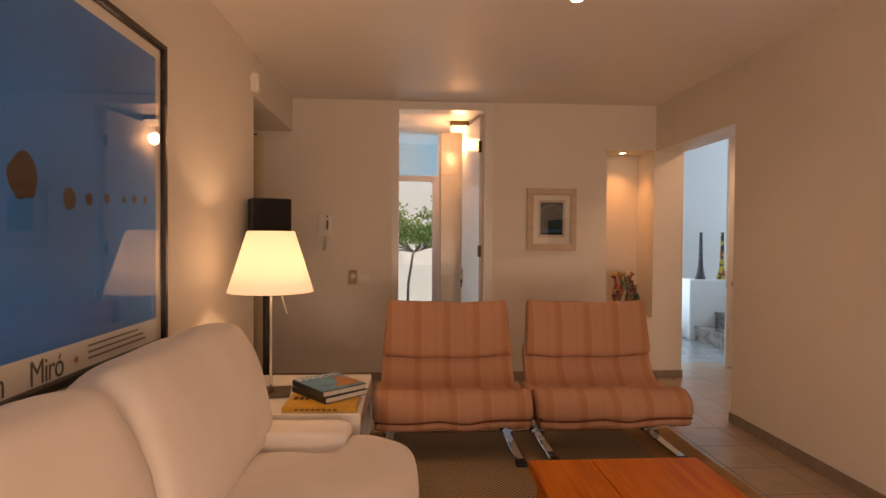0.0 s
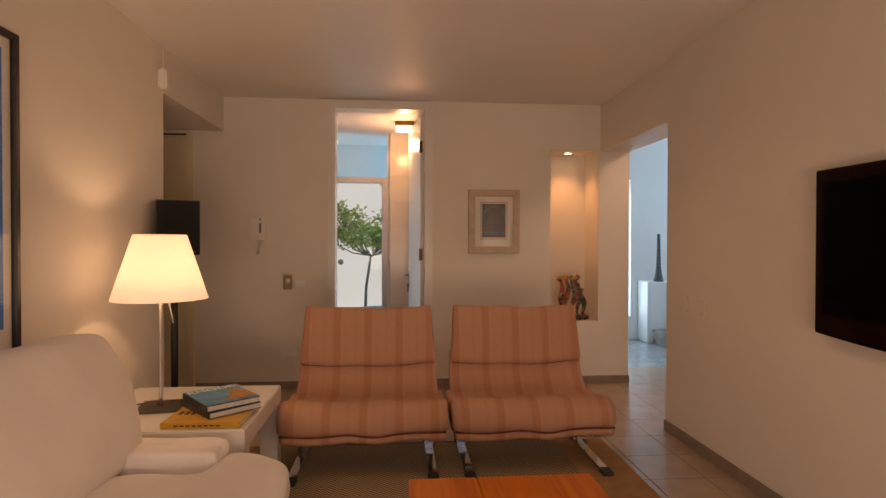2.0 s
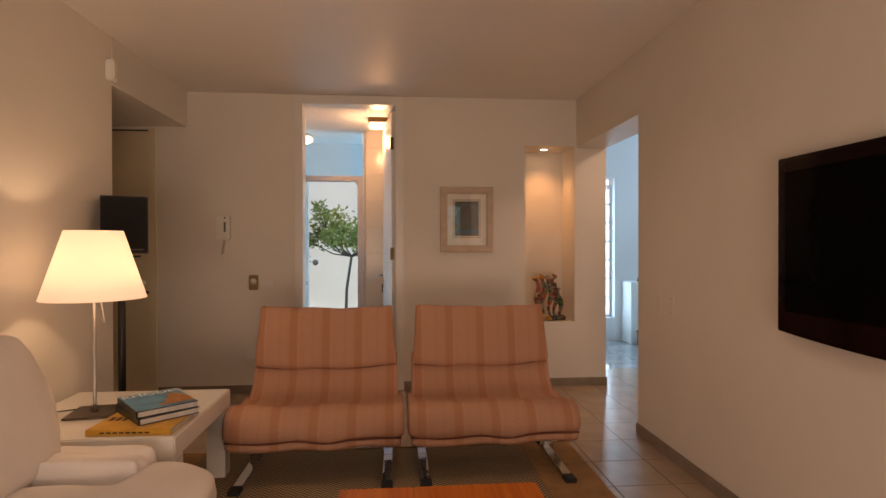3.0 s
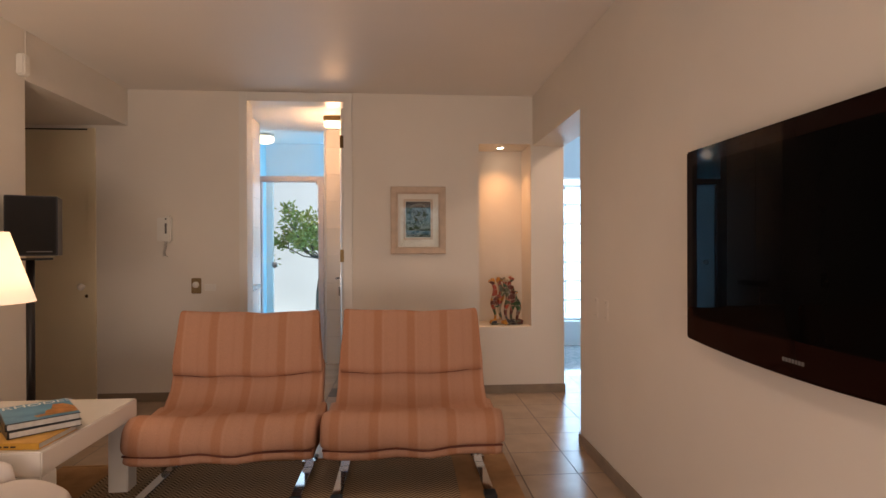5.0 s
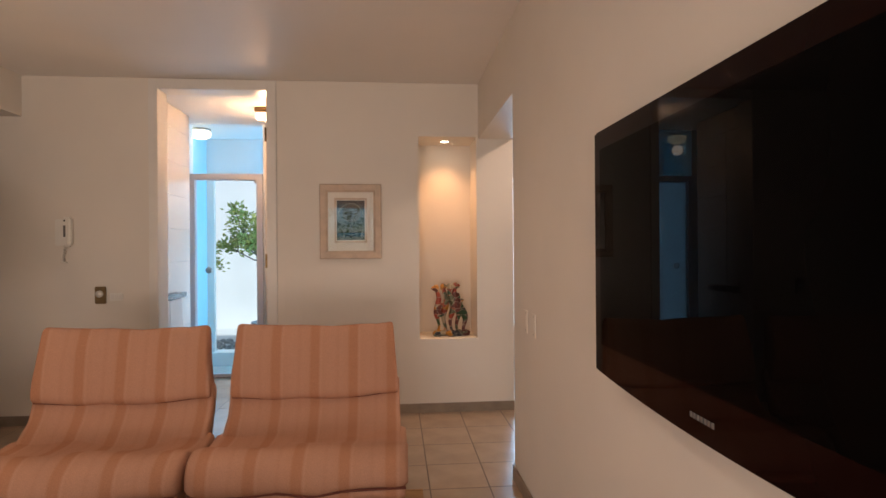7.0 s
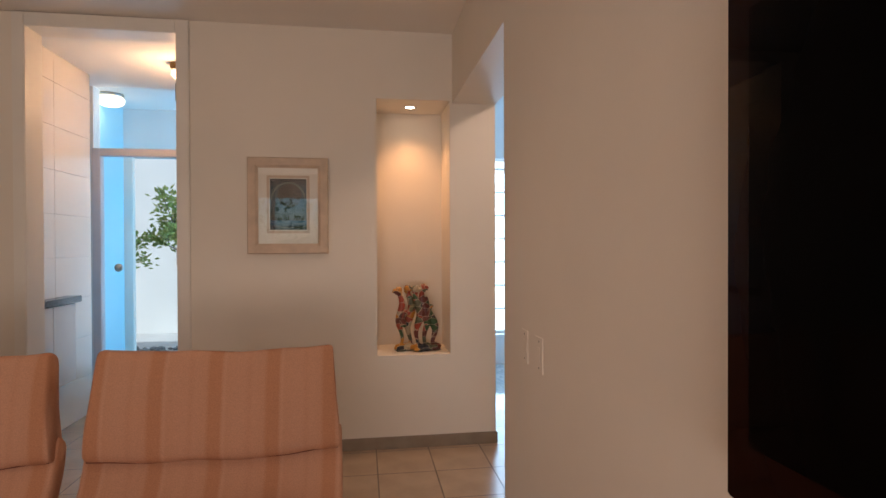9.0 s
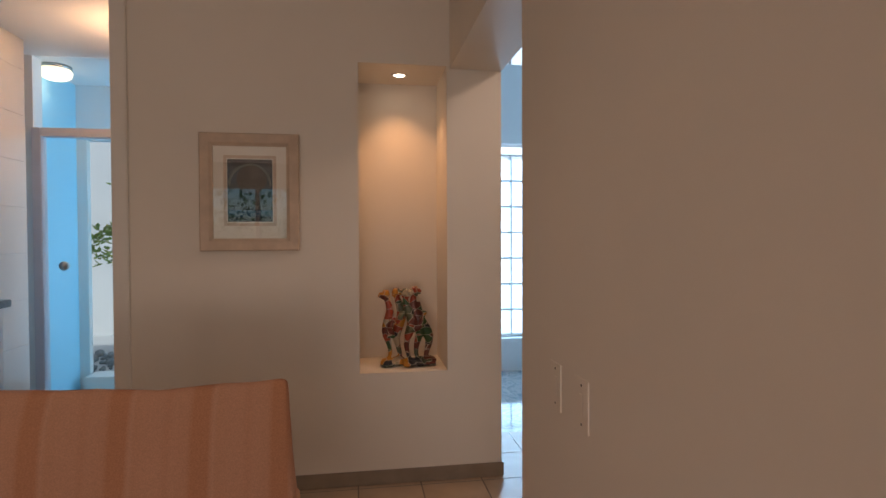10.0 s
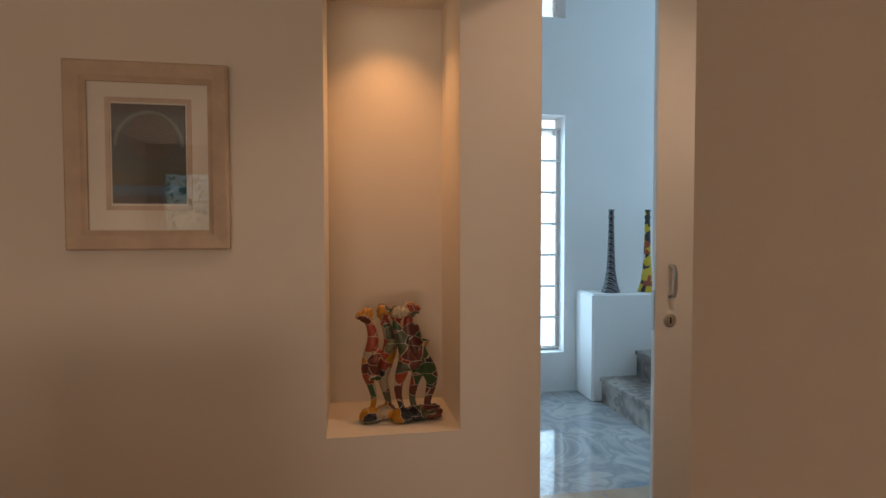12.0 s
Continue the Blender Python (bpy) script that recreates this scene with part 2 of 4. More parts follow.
def patches(n, l, co):
    v = n.new("ShaderNodeTexVoronoi")
    v.inputs["Scale"].default_value = 24
    mp = n.new("ShaderNodeMapping")
    mp.inputs["Scale"].default_value = (0.62, 0.5, 1.05)
    l.new(co, mp.inputs[0]), l.new(mp.outputs[0], v.inputs["Vector"])
    s = n.new("ShaderNodeSeparateColor")
    l.new(v.outputs["Color"], s.inputs[0])
    base = steps(n, l, s.outputs[0], [(0.0, (0.32, 0.05, 0.018)), (0.22, (0.03, 0.08, 0.025)), (0.38, (0.02, 0.022, 0.03)), (0.52, (0.50, 0.22, 0.015)), (0.63, (0.10, 0.11, 0.06)), (0.76, (0.12, 0.03, 0.02)), (0.95, (0.42, 0.35, 0.24))], True)
    e = n.new("ShaderNodeTexVoronoi")
    e.feature = "DISTANCE_TO_EDGE"
    e.inputs["Scale"].default_value = 24
    l.new(mp.outputs[0], e.inputs["Vector"])
    mx = n.new("ShaderNodeMix")
    mx.data_type = "RGBA"
    mx.inputs[7].default_value = (0.55, 0.50, 0.40, 1)
    l.new(steps(n, l, e.outputs["Distance"], [(0.0, (0.85, 0.85, 0.85)), (0.014, (0.85, 0.85, 0.85)), (0.030, (0, 0, 0))]), mx.inputs[0])
    l.new(base, mx.inputs[6])
    return mx.outputs[2]


PAINTED = set_colour(mat("painted_clay_patchwork", (0.4, 0.2, 0.1), 0.35, bump=0.1), patches)


def swirl(dark, stops):
    def make(n, l, co):
        w = n.new("ShaderNodeTexWave")
        w.bands_direction = "DIAGONAL"
        w.inputs["Scale"].default_value, w.inputs["Distortion"].default_value = 13.0, 1.2
        l.new(co, w.inputs["Vector"])
        return steps(n, l, w.outputs[0], stops, True)
    return make


ZEBRA = set_colour(mat("black_white_striped_glaze", (0.1, 0.1, 0.1), 0.3, bump=0.0), swirl(0, [(0.0, (0.012, 0.012, 0.02)), (0.62, (0.50, 0.50, 0.50)), (0.80, (0.012, 0.012, 0.02))]))


def harlequin(n, l, co):
    v = n.new("ShaderNodeTexVoronoi")
    v.inputs["Scale"].default_value = 24
    l.new(co, v.inputs["Vector"])
    s = n.new("ShaderNodeSeparateColor")
    l.new(v.outputs["Color"], s.inputs[0])
    return steps(n, l, s.outputs[0], [(0.0, (0.02, 0.02, 0.02)), (0.3, (0.60, 0.40, 0.02)), (0.6, (0.30, 0.06, 0.02)), (0.75, (0.62, 0.42, 0.03)), (0.9, (0.55, 0.55, 0.5))], True)


HARLEQUIN = set_colour(mat("yellow_black_patterned_glaze", (0.3, 0.2, 0.1), 0.3, bump=0.0), harlequin)


def night(n, l, co):
    s = n.new("ShaderNodeSeparateXYZ")
    l.new(co, s.inputs[0])
    mr = n.new("ShaderNodeMapRange")
    mr.inputs[1].default_value, mr.inputs[2].default_value = -0.14, 0.14
    l.new(s.outputs[2], mr.inputs[0])
    return steps(n, l, mr.outputs[0], [(0.0, (0.0045, 0.0124, 0.0255)), (0.05, (0.009, 0.062, 0.1445)), (0.12, (0.009, 0.0806, 0.187)), (0.15, (0.0054, 0.01116, 0.0187)), (0.20, (0.0225, 0.0341, 0.0255)), (0.45, (0.0135, 0.0465, 0.07225)), (0.72, (0.0135, 0.0527, 0.0935)), (0.85, (0.02025, 0.062, 0.102)), (1.0, (0.0054, 0.0124, 0.0255))])


NIGHT = set_colour(mat("dark_blue_print_ink", (0.03, 0.05, 0.07), 0.6, bump=0.0, spec=0.1), night)


# ---- mesh helpers ----
def link_mesh(name, bm, material, smooth=False):
    me = bpy.data.meshes.new(name)
    bm.normal_update()
    bm.to_mesh(me)
    bm.free()
    if smooth:
        me.polygons.foreach_set("use_smooth", [True] * len(me.polygons))
    me.materials.append(material)
    return new(name, me)


def part(name, bm, material, parent, label="", smooth=False):
    ob = link_mesh(name, bm, material, smooth)
    ob.parent = parent
    ob.matrix_parent_inverse = parent.matrix_world.inverted() if parent.parent is None else parent.matrix_basis.inverted()
    if label:
        ob["label"] = label
    return ob


def thing(name, label, category, base=(0, 0, 0), group=""):
    ob = new(name)
    ob.empty_display_size = 0.1
    ob.location = base
    ob.matrix_world = Matrix.Translation(base)
    return tagged(ob, label, category, group)


def box(x0, x1, y0, y1, z0, z1, bevel=0.0, bm=None, seg=2):
    mine = bmesh.new()
    bmesh.ops.create_cube(mine, size=1.0, matrix=Matrix.Translation(((x0 + x1) / 2, (y0 + y1) / 2, (z0 + z1) / 2)) @ Matrix.Diagonal((x1 - x0, y1 - y0, z1 - z0, 1)))
    if bevel:
        bmesh.ops.bevel(mine, geom=mine.edges[:], offset=bevel, segments=seg, affect="EDGES", clamp_overlap=True)
    return join(bm, mine)


def join(bm, mine):
    if bm is None:
        return mine
    me = bpy.data.meshes.new("joined")
    mine.to_mesh(me)
    mine.free()
    bm.from_mesh(me)
    bpy.data.meshes.remove(me)
    return bm


def moved(bm, m):
    bm.transform(m)
    return bm


def turned(profile, n=32, bm=None, at=(0, 0, 0)):
    """A solid of revolution from (radius, height) pairs."""
    mine = bmesh.new()
    rings = []
    for r, z in profile:
        rings.append([mine.verts.new((at[0] + max(r, 1e-4) * math.cos(6.283185 * k / n), at[1] + max(r, 1e-4) * math.sin(6.283185 * k / n), at[2] + z)) for k in range(n)])
    for a, b in zip(rings, rings[1:]):
        for k in range(n):
            mine.faces.new((a[k], a[(k + 1) % n], b[(k + 1) % n], b[k]))
    bmesh.ops.recalc_face_normals(mine, faces=mine.faces[:])
    return join(bm, mine)


def tube(points, radius, n=8, bm=None):
    """A round bar through points; radius is a number or one for each point."""
    mine = bmesh.new()
    pts = [Vector(p) for p in points]
    rr = radius if isinstance(radius, (list, tuple)) else [radius] * len(pts)
    rings = []
    for k, p in enumerate(pts):
        d = (pts[min(k + 1, len(pts) - 1)] - pts[max(k - 1, 0)]).normalized()
        side = d.cross(Vector((0, 0, 1)) if abs(d.z) < 0.9 else Vector((1, 0, 0))).normalized()
        up = side.cross(d)
        rings.append([mine.verts.new(p + rr[k] * (side * math.cos(6.283185 * j / n) + up * math.sin(6.283185 * j / n))) for j in range(n)])
    for a, b in zip(rings, rings[1:]):
        for j in range(n):
            mine.faces.new((a[j], a[(j + 1) % n], b[(j + 1) % n], b[j]))
    mine.faces.new(rings[0]), mine.faces.new(rings[-1][::-1])
    bmesh.ops.recalc_face_normals(mine, faces=mine.faces[:])
    return join(bm, mine)


def smooth_loop(pts, per=5):
    out = []
    for k in range(len(pts)):
        a, b, c, d = (Vector(pts[(k + j) % len(pts)]) for j in (-1, 0, 1, 2))
        for s in range(per):
            t = s / per
            out.append(0.5 * (2 * b + (c - a) * t + (2 * a - 5 * b + 4 * c - d) * t * t + (3 * b - a - 3 * c + d) * t ** 3))
    return out


def padded(outline, x0, x1, round_=0.05, sag=0.0, per=5, bm=None, flare=0.0):
    """A cushion: a closed (y, z) outline drawn along x, with rounded ends. sag lowers the middle; flare widens low parts."""
    mine = bmesh.new()
    loop = smooth_loop([Vector(p) for p in outline], per)
    cen = sum(loop, Vector((0, 0))) / len(loop)
    stations = [(x0, 0.45), (x0 + 0.25 * round_, 0.72), (x0 + 0.6 * round_, 0.91), (x0 + round_, 1.0)]
    n = 10
    stations += [(x0 + round_ + (x1 - x0 - 2 * round_) * k / n, 1.0) for k in range(1, n)]
    stations += [(x1 - round_, 1.0), (x1 - 0.6 * round_, 0.91), (x1 - 0.25 * round_, 0.72), (x1, 0.45)]
    rings = []
    for x, s in stations:
        u = (x - x0) / (x1 - x0) * 2 - 1
        ring = []
        reach = min(round_, 0.5 * min(max(p[0] for p in loop) - min(p[0] for p in loop), max(p[1] for p in loop) - min(p[1] for p in loop)))
        for p in loop:
            d = p - cen
            q = cen + d * (1 - (1 - s) * min(1, reach / max(d.length, 1e-3)) * 1.0)
            wob = 0.004 * noise.noise((x * 5, q.x * 5, q.y * 5))
            ring.append(mine.verts.new((x + flare * u * (cen.y - q.y), q.x + wob, q.y - sag * (1 - u * u) + wob)))
        rings.append(ring)
    m = len(loop)
    for a, b in zip(rings, rings[1:]):
        for k in range(m):
            mine.faces.new((a[k], a[(k + 1) % m], b[(k + 1) % m], b[k]))
    mine.faces.new(rings[0]), mine.faces.new(rings[-1])
    bmesh.ops.recalc_face_normals(mine, faces=mine.faces[:])
    return join(bm, mine)


def pillow(cx, cy, cz, sx, sy, sz, power=4.0, seg=18, bm=None, along=0.0):
    """A plump upholstered block: a rounded box of full size sx, sy, sz."""
    mine = bmesh.new()
    bmesh.ops.create_cube(mine, size=2.0)
    bmesh.ops.subdivide_edges(mine, edges=mine.edges[:], cuts=seg, use_grid_fill=True)
    for v in mine.verts:
        p = v.co
        k = (abs(p.x) ** power + abs(p.y) ** power + abs(p.z) ** power) ** (1 / power)
        q = p / k
        if along:
            k = (abs(p.x) ** power + abs(p.z) ** power) ** (1 / power)
            e = abs(p.y)
            shrink = (1 - e ** along) ** (1 / along) if e < 1 else 0.0
            k = max(k, abs(p.y))
            q = Vector((p.x / max((abs(p.x) ** power + abs(p.z) ** power) ** (1 / power), 1e-6) * max(abs(p.x), abs(p.z)) * (0.78 + 0.22 * shrink), p.y, p.z / max((abs(p.x) ** power + abs(p.z) ** power) ** (1 / power), 1e-6) * max(abs(p.x), abs(p.z)) * (0.78 + 0.22 * shrink)))
        w = 0.012 * noise.noise(q * 2.3 + Vector((cx, cy, cz)) * 3)
        v.co = Vector((cx + q.x * (sx / 2 + w), cy + q.y * (sy / 2 + w), cz + q.z * (sz / 2 + w)))
    return join(bm, mine)


def mitred(a0, a1, b0, b1, profile, place):
    """A picture frame: profile of (inset, height off the wall) run round the rectangle a0..a1, b0..b1. place(a, b, h) gives the point."""
    mine = bmesh.new()
    rings = []
    for inset, h in profile:
        rings.append([mine.verts.new(place(a, b, h)) for a, b in ((a0 + inset, b0 + inset), (a1 - inset, b0 + inset), (a1 - inset, b1 - inset), (a0 + inset, b1 - inset))])
    for r, q in zip(rings, rings[1:] + rings[:1]):
        for k in range(4):
            mine.faces.new((r[k], r[(k + 1) % 4], q[(k + 1) % 4], q[k]))
    bmesh.ops.recalc_face_normals(mine, faces=mine.faces[:])
    return mine


def structure(name, bm, material, label, category):
    return tagged(link_mesh(name, bm, material), label, category, kind="structure")


# ---- the living room's shell ----
XW, XE, YN, YS, H = -0.55, 2.90, 6.80, -0.431, 2.62
bm = box(XW - 1.2, XE + 0.28, YS, 7.306, -0.10, 0.0)
box(-1.2, 3.0, 7.306, 8.246, -0.10, 0.0, bm=bm)
box(3.18, 4.67, 4.068, 7.306, -0.10, 0.0, bm=bm)
floor = structure("floor", bm, GROUT, "beige ceramic tiled floor with brown joints", "floor")

bm = box(-1.75, -1.55, YN, 6.921, 0, H)
box(-1.55, -0.84, YN, 6.921, 2.29, H, bm=bm)
box(-0.84, 0.432, YN, 6.921, 0, H, bm=bm)
box(0.432, 1.25, YN, 6.921, 2.54, H, bm=bm)
box(1.25, 2.421, YN, 6.921, 0, H, bm=bm)
box(2.421, 2.884, YN, 7.282, 0, 0.585, bm=bm)
box(2.421, 2.884, YN, 7.282, 2.197, H, bm=bm)
box(2.884, 3.18, YN, 7.282, 0, H, bm=bm)
box(2.20, 2.421, 6.921, 7.282, 0, H, bm=bm)
box(2.421, 2.884, 7.186, 7.282, 0.585, 2.197, bm=bm)
structure("wall_north", bm, PLASTER, "off-white plastered wall with a lit recessed niche", "wall")

bm = box(XE, XE + 0.28, YS, 5.51, 0, H + 1.7)
box(XE, XE + 0.28, 5.51, YN, 2.183, H + 1.7, bm=bm)
box(XE + 0.10, XE + 0.28, YN, 7.282, H, H + 1.7, bm=bm)
structure("wall_east", bm, PLASTER, "plain off-white plastered wall with a doorway to the hall", "wall")

bm = box(XW - 0.2, XW, YS, 5.555, 0, H)
box(XW - 0.2, XW + 0.006, 5.555, YN, 2.315, H, bm=bm)
box(-1.75, XW - 0.2, 5.555, YN, 2.315, H, bm=bm)
box(-1.75, XW - 0.2, 5.45, 5.555, 0, H, bm=bm)
box(-1.95, -1.75, 5.45, 6.921, 0, H, bm=bm)
structure("wall_west", bm, PLASTER, "off-white plastered wall ending at a recess with a dropped soffit", "wall")

bm = box(XW - 0.2, -0.40, YS - 0.2, YS, 0, H)
box(2.75, XE + 0.28, YS - 0.2, YS, 0, H, bm=bm)
box(-0.40, 2.75, YS - 0.2, YS, 2.25, H, bm=bm)
structure("wall_south", bm, PLASTER, "off-white plastered wall with a wide garden door", "wall")
bm = box(-1.95, XE, YS - 0.2, YN, H, H + 0.12)
structure("ceiling", bm, CEILING, "smooth pale ceiling with a slight sheen", "ceiling")

# garden door behind the camera
gd = tagged(new("window_1"), "white framed sliding glass garden door", "window", kind="structure")
for x in (-0.40, 0.62, 1.65, 2.68):
    part("window_stile", box(x, x + 0.07, YS - 0.16, YS - 0.06, 0, 2.25, 0.006), GLOSSWHITE, gd)
part("window_head", box(-0.33, 2.68, YS - 0.158, YS - 0.062, 2.17, 2.25, 0.006), GLOSSWHITE, gd)
for a in (-0.33, 0.69, 1.72):
    p = part("pane", box(a, a + 0.93, YS - 0.115, YS - 0.105, 0.0, 2.17), PANE, gd)
    p.visible_shadow = False


def skirt(name, boxes):
    bm = None
    for b in boxes:
        bm = box(*b, 0.003, bm)
    return structure(name, bm, SKIRTING, "brown ceramic skirting along the wall", "skirting")


skirt("baseboard_1", [(-0.79, 0.368, YN - 0.012, YN - 0.001, 0, 0.075), (1.320, 3.19, YN - 0.012, YN - 0.001, 0, 0.075)])
skirt("baseboard_2", [(XE - 0.012, XE - 0.001, YS, 5.522, 0, 0.075)])
skirt("baseboard_3", [(XW + 0.001, XW + 0.012, YS, 5.51, 0, 0.075)])

# door frame to the kitchen
bm = box(0.370, 0.436, YN - 0.022, YN + 0.16, 0, 2.615, 0.004)
box(1.246, 1.318, YN - 0.022, YN + 0.16, 0, 2.615, 0.004, bm)
box(0.436, 1.246, YN - 0.021, YN + 0.159, 2.537, 2.615, 0.004, bm)
structure("trim_kitchen_door", bm, GLOSSWHITE, "broad cream painted door frame up to the ceiling", "door frame")

door = tagged(new("door_1"), "tall white kitchen door standing wide open", "door", kind="structure")
door.matrix_world = pose(1.250, 6.935, 0, 0, 0, 97)
leaf = part("leaf", moved(box(0.0, 0.78, 0.0, 0.04, 0.01, 2.52, 0.003), door.matrix_world), GLOSSWHITE, door)
for z in (2.17, 1.16, 0.2):
    part("hinge", moved(box(-0.012, 0.010, 0.02, 0.052, z, z + 0.11, 0.002), door.matrix_world), BRASS, door, "dark brass hinge")
bm = moved(tube([(0.72, 0.04, 0.98), (0.72, 0.085, 0.98), (0.62, 0.085, 0.98)], 0.009), door.matrix_world)
part("handle", bm, CHROME, door, "chrome lever handle", True)
part("lock_plate", moved(box(0.70, 0.74, 0.04, 0.046, 0.85, 1.02, 0.002), door.matrix_world), CHROME, door)
part("key_fob", moved(box(0.705, 0.735, 0.05, 0.06, 0.80, 0.89, 0.003), door.matrix_world), BLACKRUBBER, door)

door = tagged(new("door_2"), "closed cream flush door in the recess", "door", kind="structure")
door.matrix_world = Matrix.Translation((-1.55, YN, 0))
part("leaf", box(-1.549, -0.863, YN + 0.012, YN + 0.15, 0.0, 2.289, 0.003), CREAMDOOR, door)
part("door_frame", box(-0.862, -0.80, YN - 0.014, YN + 0.06, 0, 2.29, 0.003), CREAMDOOR, door)
# solid black strip stands for the shade in the gap over the leaf
part("top_shade_strip", box(-1.549, -0.863, YN + 0.008, YN + 0.0115, 2.278, 2.288), BLACKRUBBER, door, "black strip drawn as the shade in the gap above the leaf")
part("knob", moved(turned([(0.0, 0.0), (0.012, 0.0), (0.012, 0.025), (0.026, 0.035), (0.030, 0.05), (0.022, 0.062), (0.0, 0.066)]), Matrix.Translation((-0.905, YN + 0.013, 0.97)) @ pose(0, 0, 0, 90)), IVORY, door, "white porcelain knob", True)
part("keyhole_plate", moved(turned([(0.0, 0.0), (0.014, 0.0), (0.014, 0.004), (0.0, 0.005)]), Matrix.Translation((-0.885, YN + 0.013, 0.89)) @ pose(0, 0, 0, 90)), BRASS, door)

# open door standing in the lobby beyond the doorway
door = tagged(new("door_3"), "white door standing wide open in the lobby", "door", kind="structure")
door.matrix_world = Matrix.Translation((4.67, 7.162, 0))
part("leaf", box(3.845, 4.665, 7.162, 7.194, 0.008, 2.60, 0.003), GLOSSWHITE, door)
part("pull_handle", tube([(3.915, 7.162, 1.13), (3.915, 7.129, 1.125), (3.915, 7.121, 1.105), (3.915, 7.121, 1.02), (3.915, 7.129, 1.0), (3.915, 7.162, 0.995)], 0.010, 10), BRUSHED, door, "satin metal pull handle", True)
part("lock", moved(turned([(0.0, 0.0), (0.030, 0.0), (0.030, 0.006), (0.024, 0.008), (0.0, 0.008)]), Matrix.Translation((3.915, 7.162, 0.885)) @ pose(0, 0, 0, 90)), BRUSHED, door, "round metal keyhole plate", True)
part("keyhole", box(3.911, 3.919, 7.152, 7.155, 0.872, 0.900), BLACKRUBBER, door)
part("edge_plate", box(3.8415, 3.8445, 7.168, 7.187, 0.84, 1.02), BRUSHED, door)

# ---- kitchen beyond the door ----
YG = 8.246
bm = box(-1.2, 0.135, YG, YG + 0.12, 0, 2.6)
box(0.875, 2.4, YG, YG + 0.12, 0, 2.6, bm=bm)
structure("wall_kitchen_north", bm, HALLWHITE, "white kitchen wall above a glazed courtyard door", "wall")
bm = box(-0.1, 0.25, 6.921, 7.925, 0, 2.6)
box(-1.2, -0.1, 7.804, 7.925, 0, 2.6, bm=bm)
box(-1.35, -1.2, 7.804, 8.367, 0, 2.6, bm=bm)
structure("wall_kitchen_west", bm, HALLWHITE, "white tiled kitchen wall", "wall")
bm = box(2.2, 3.0, 7.282, 9.05, 0, H + 1.7)
structure("wall_kitchen_east", bm, HALLWHITE, "white wall between kitchen and hall", "wall")
bm = box(-1.35, 3.0, 6.921, 9.03, 2.6, 2.72)
structure("ceiling_kitchen", bm, HALLWHITE, "white kitchen ceiling", "ceiling")

# ---- hall ----
bm = box(3.0, 7.2, 7.306, 9.05, -0.10, -0.0005)
structure("floor_hall", bm, MARBLE, "polished grey veined marble hall floor", "floor")
W0, W1, YH, HH = 3.65, 4.186, 9.05, 4.3
bm = box(3.0, W0, YH, YH + 0.21, 0, HH)
box(W0, W1, YH, YH + 0.21, 0, 0.315, bm=bm)
box(W0, W1, YH, YH + 0.21, 2.195, 2.95, bm=bm)
box(W1, 7.4, YH, YH + 0.21, 0, HH, bm=bm)
structure("wall_hall_north", bm, HALLWHITE, "white hall wall with deep glass block windows", "wall")
# out of view; the tall opening is added to go with hall light
bm = box(7.2, 7.4, 7.202, 9.05, 0, 1.3)
box(7.2, 7.4, 7.202, 9.05, 3.8, HH, bm=bm)
box(7.2, 7.4, 7.202, 7.403, 1.3, 3.8, bm=bm)
box(7.2, 7.4, 8.849, 9.05, 1.3, 3.8, bm=bm)
structure("wall_hall_east", bm, HALLWHITE, "unseen white hall wall with an added tall opening", "wall")
structure("wall_hall_south", box(4.67, 7.2, 7.198, 7.306, 0, HH), HALLWHITE, "plain white hall wall", "wall")
bm = box(4.67, 4.82, 4.068, 7.198, 0, HH)
box(3.18, 4.82, 3.948, 4.068, 0, HH, bm=bm)
box(3.18, 4.67, 4.068, 7.198, H, H + 0.1, bm=bm)
structure("wall_lobby", bm, PLASTER, "off-white plastered lobby wall", "wall")
structure("ceiling_hall", box(2.9, 7.4, 3.907, 9.251, HH, HH + 0.12), HALLWHITE, "white high hall ceiling", "ceiling")


# glass block windows of the hall
BLOCKGLASS = clear("ripple_block_glass", (0.99, 1.0, 1.0), 0.08)
n, l = BLOCKGLASS.node_tree.nodes, BLOCKGLASS.node_tree.links
rip, rbp, rco = n.new("ShaderNodeTexNoise"), n.new("ShaderNodeBump"), n.new("ShaderNodeTexCoord")
rip.inputs["Scale"].default_value, rip.inputs["Distortion"].default_value = 22, 2.5
rbp.inputs["Strength"].default_value, rbp.inputs["Distance"].default_value = 1.0, 0.02
l.new(rco.outputs["Object"], rip.inputs["Vector"]), l.new(rip.outputs[0], rbp.inputs["Height"])
for k in n:
    if k.type in ("BSDF_GLOSSY", "LAYER_WEIGHT"):
        l.new(rbp.outputs[0], k.inputs["Normal"])
refr = n.new("ShaderNodeBsdfRefraction")
refr.inputs["IOR"].default_value, refr.inputs["Roughness"].default_value = 1.2, 0.05
l.new(rbp.outputs[0], refr.inputs["Normal"])
half = n.new("ShaderNodeMixShader")
half.inputs[0].default_value = 0.38
old = [k for k in n if k.type == "BSDF_TRANSPARENT"][0]
mixer = old.outputs[0].links[0].to_node
l.new(old.outputs[0], half.inputs[1]), l.new(refr.outputs[0], half.inputs[2]), l.new(half.outputs[0], mixer.inputs[1])

block_mesh = None


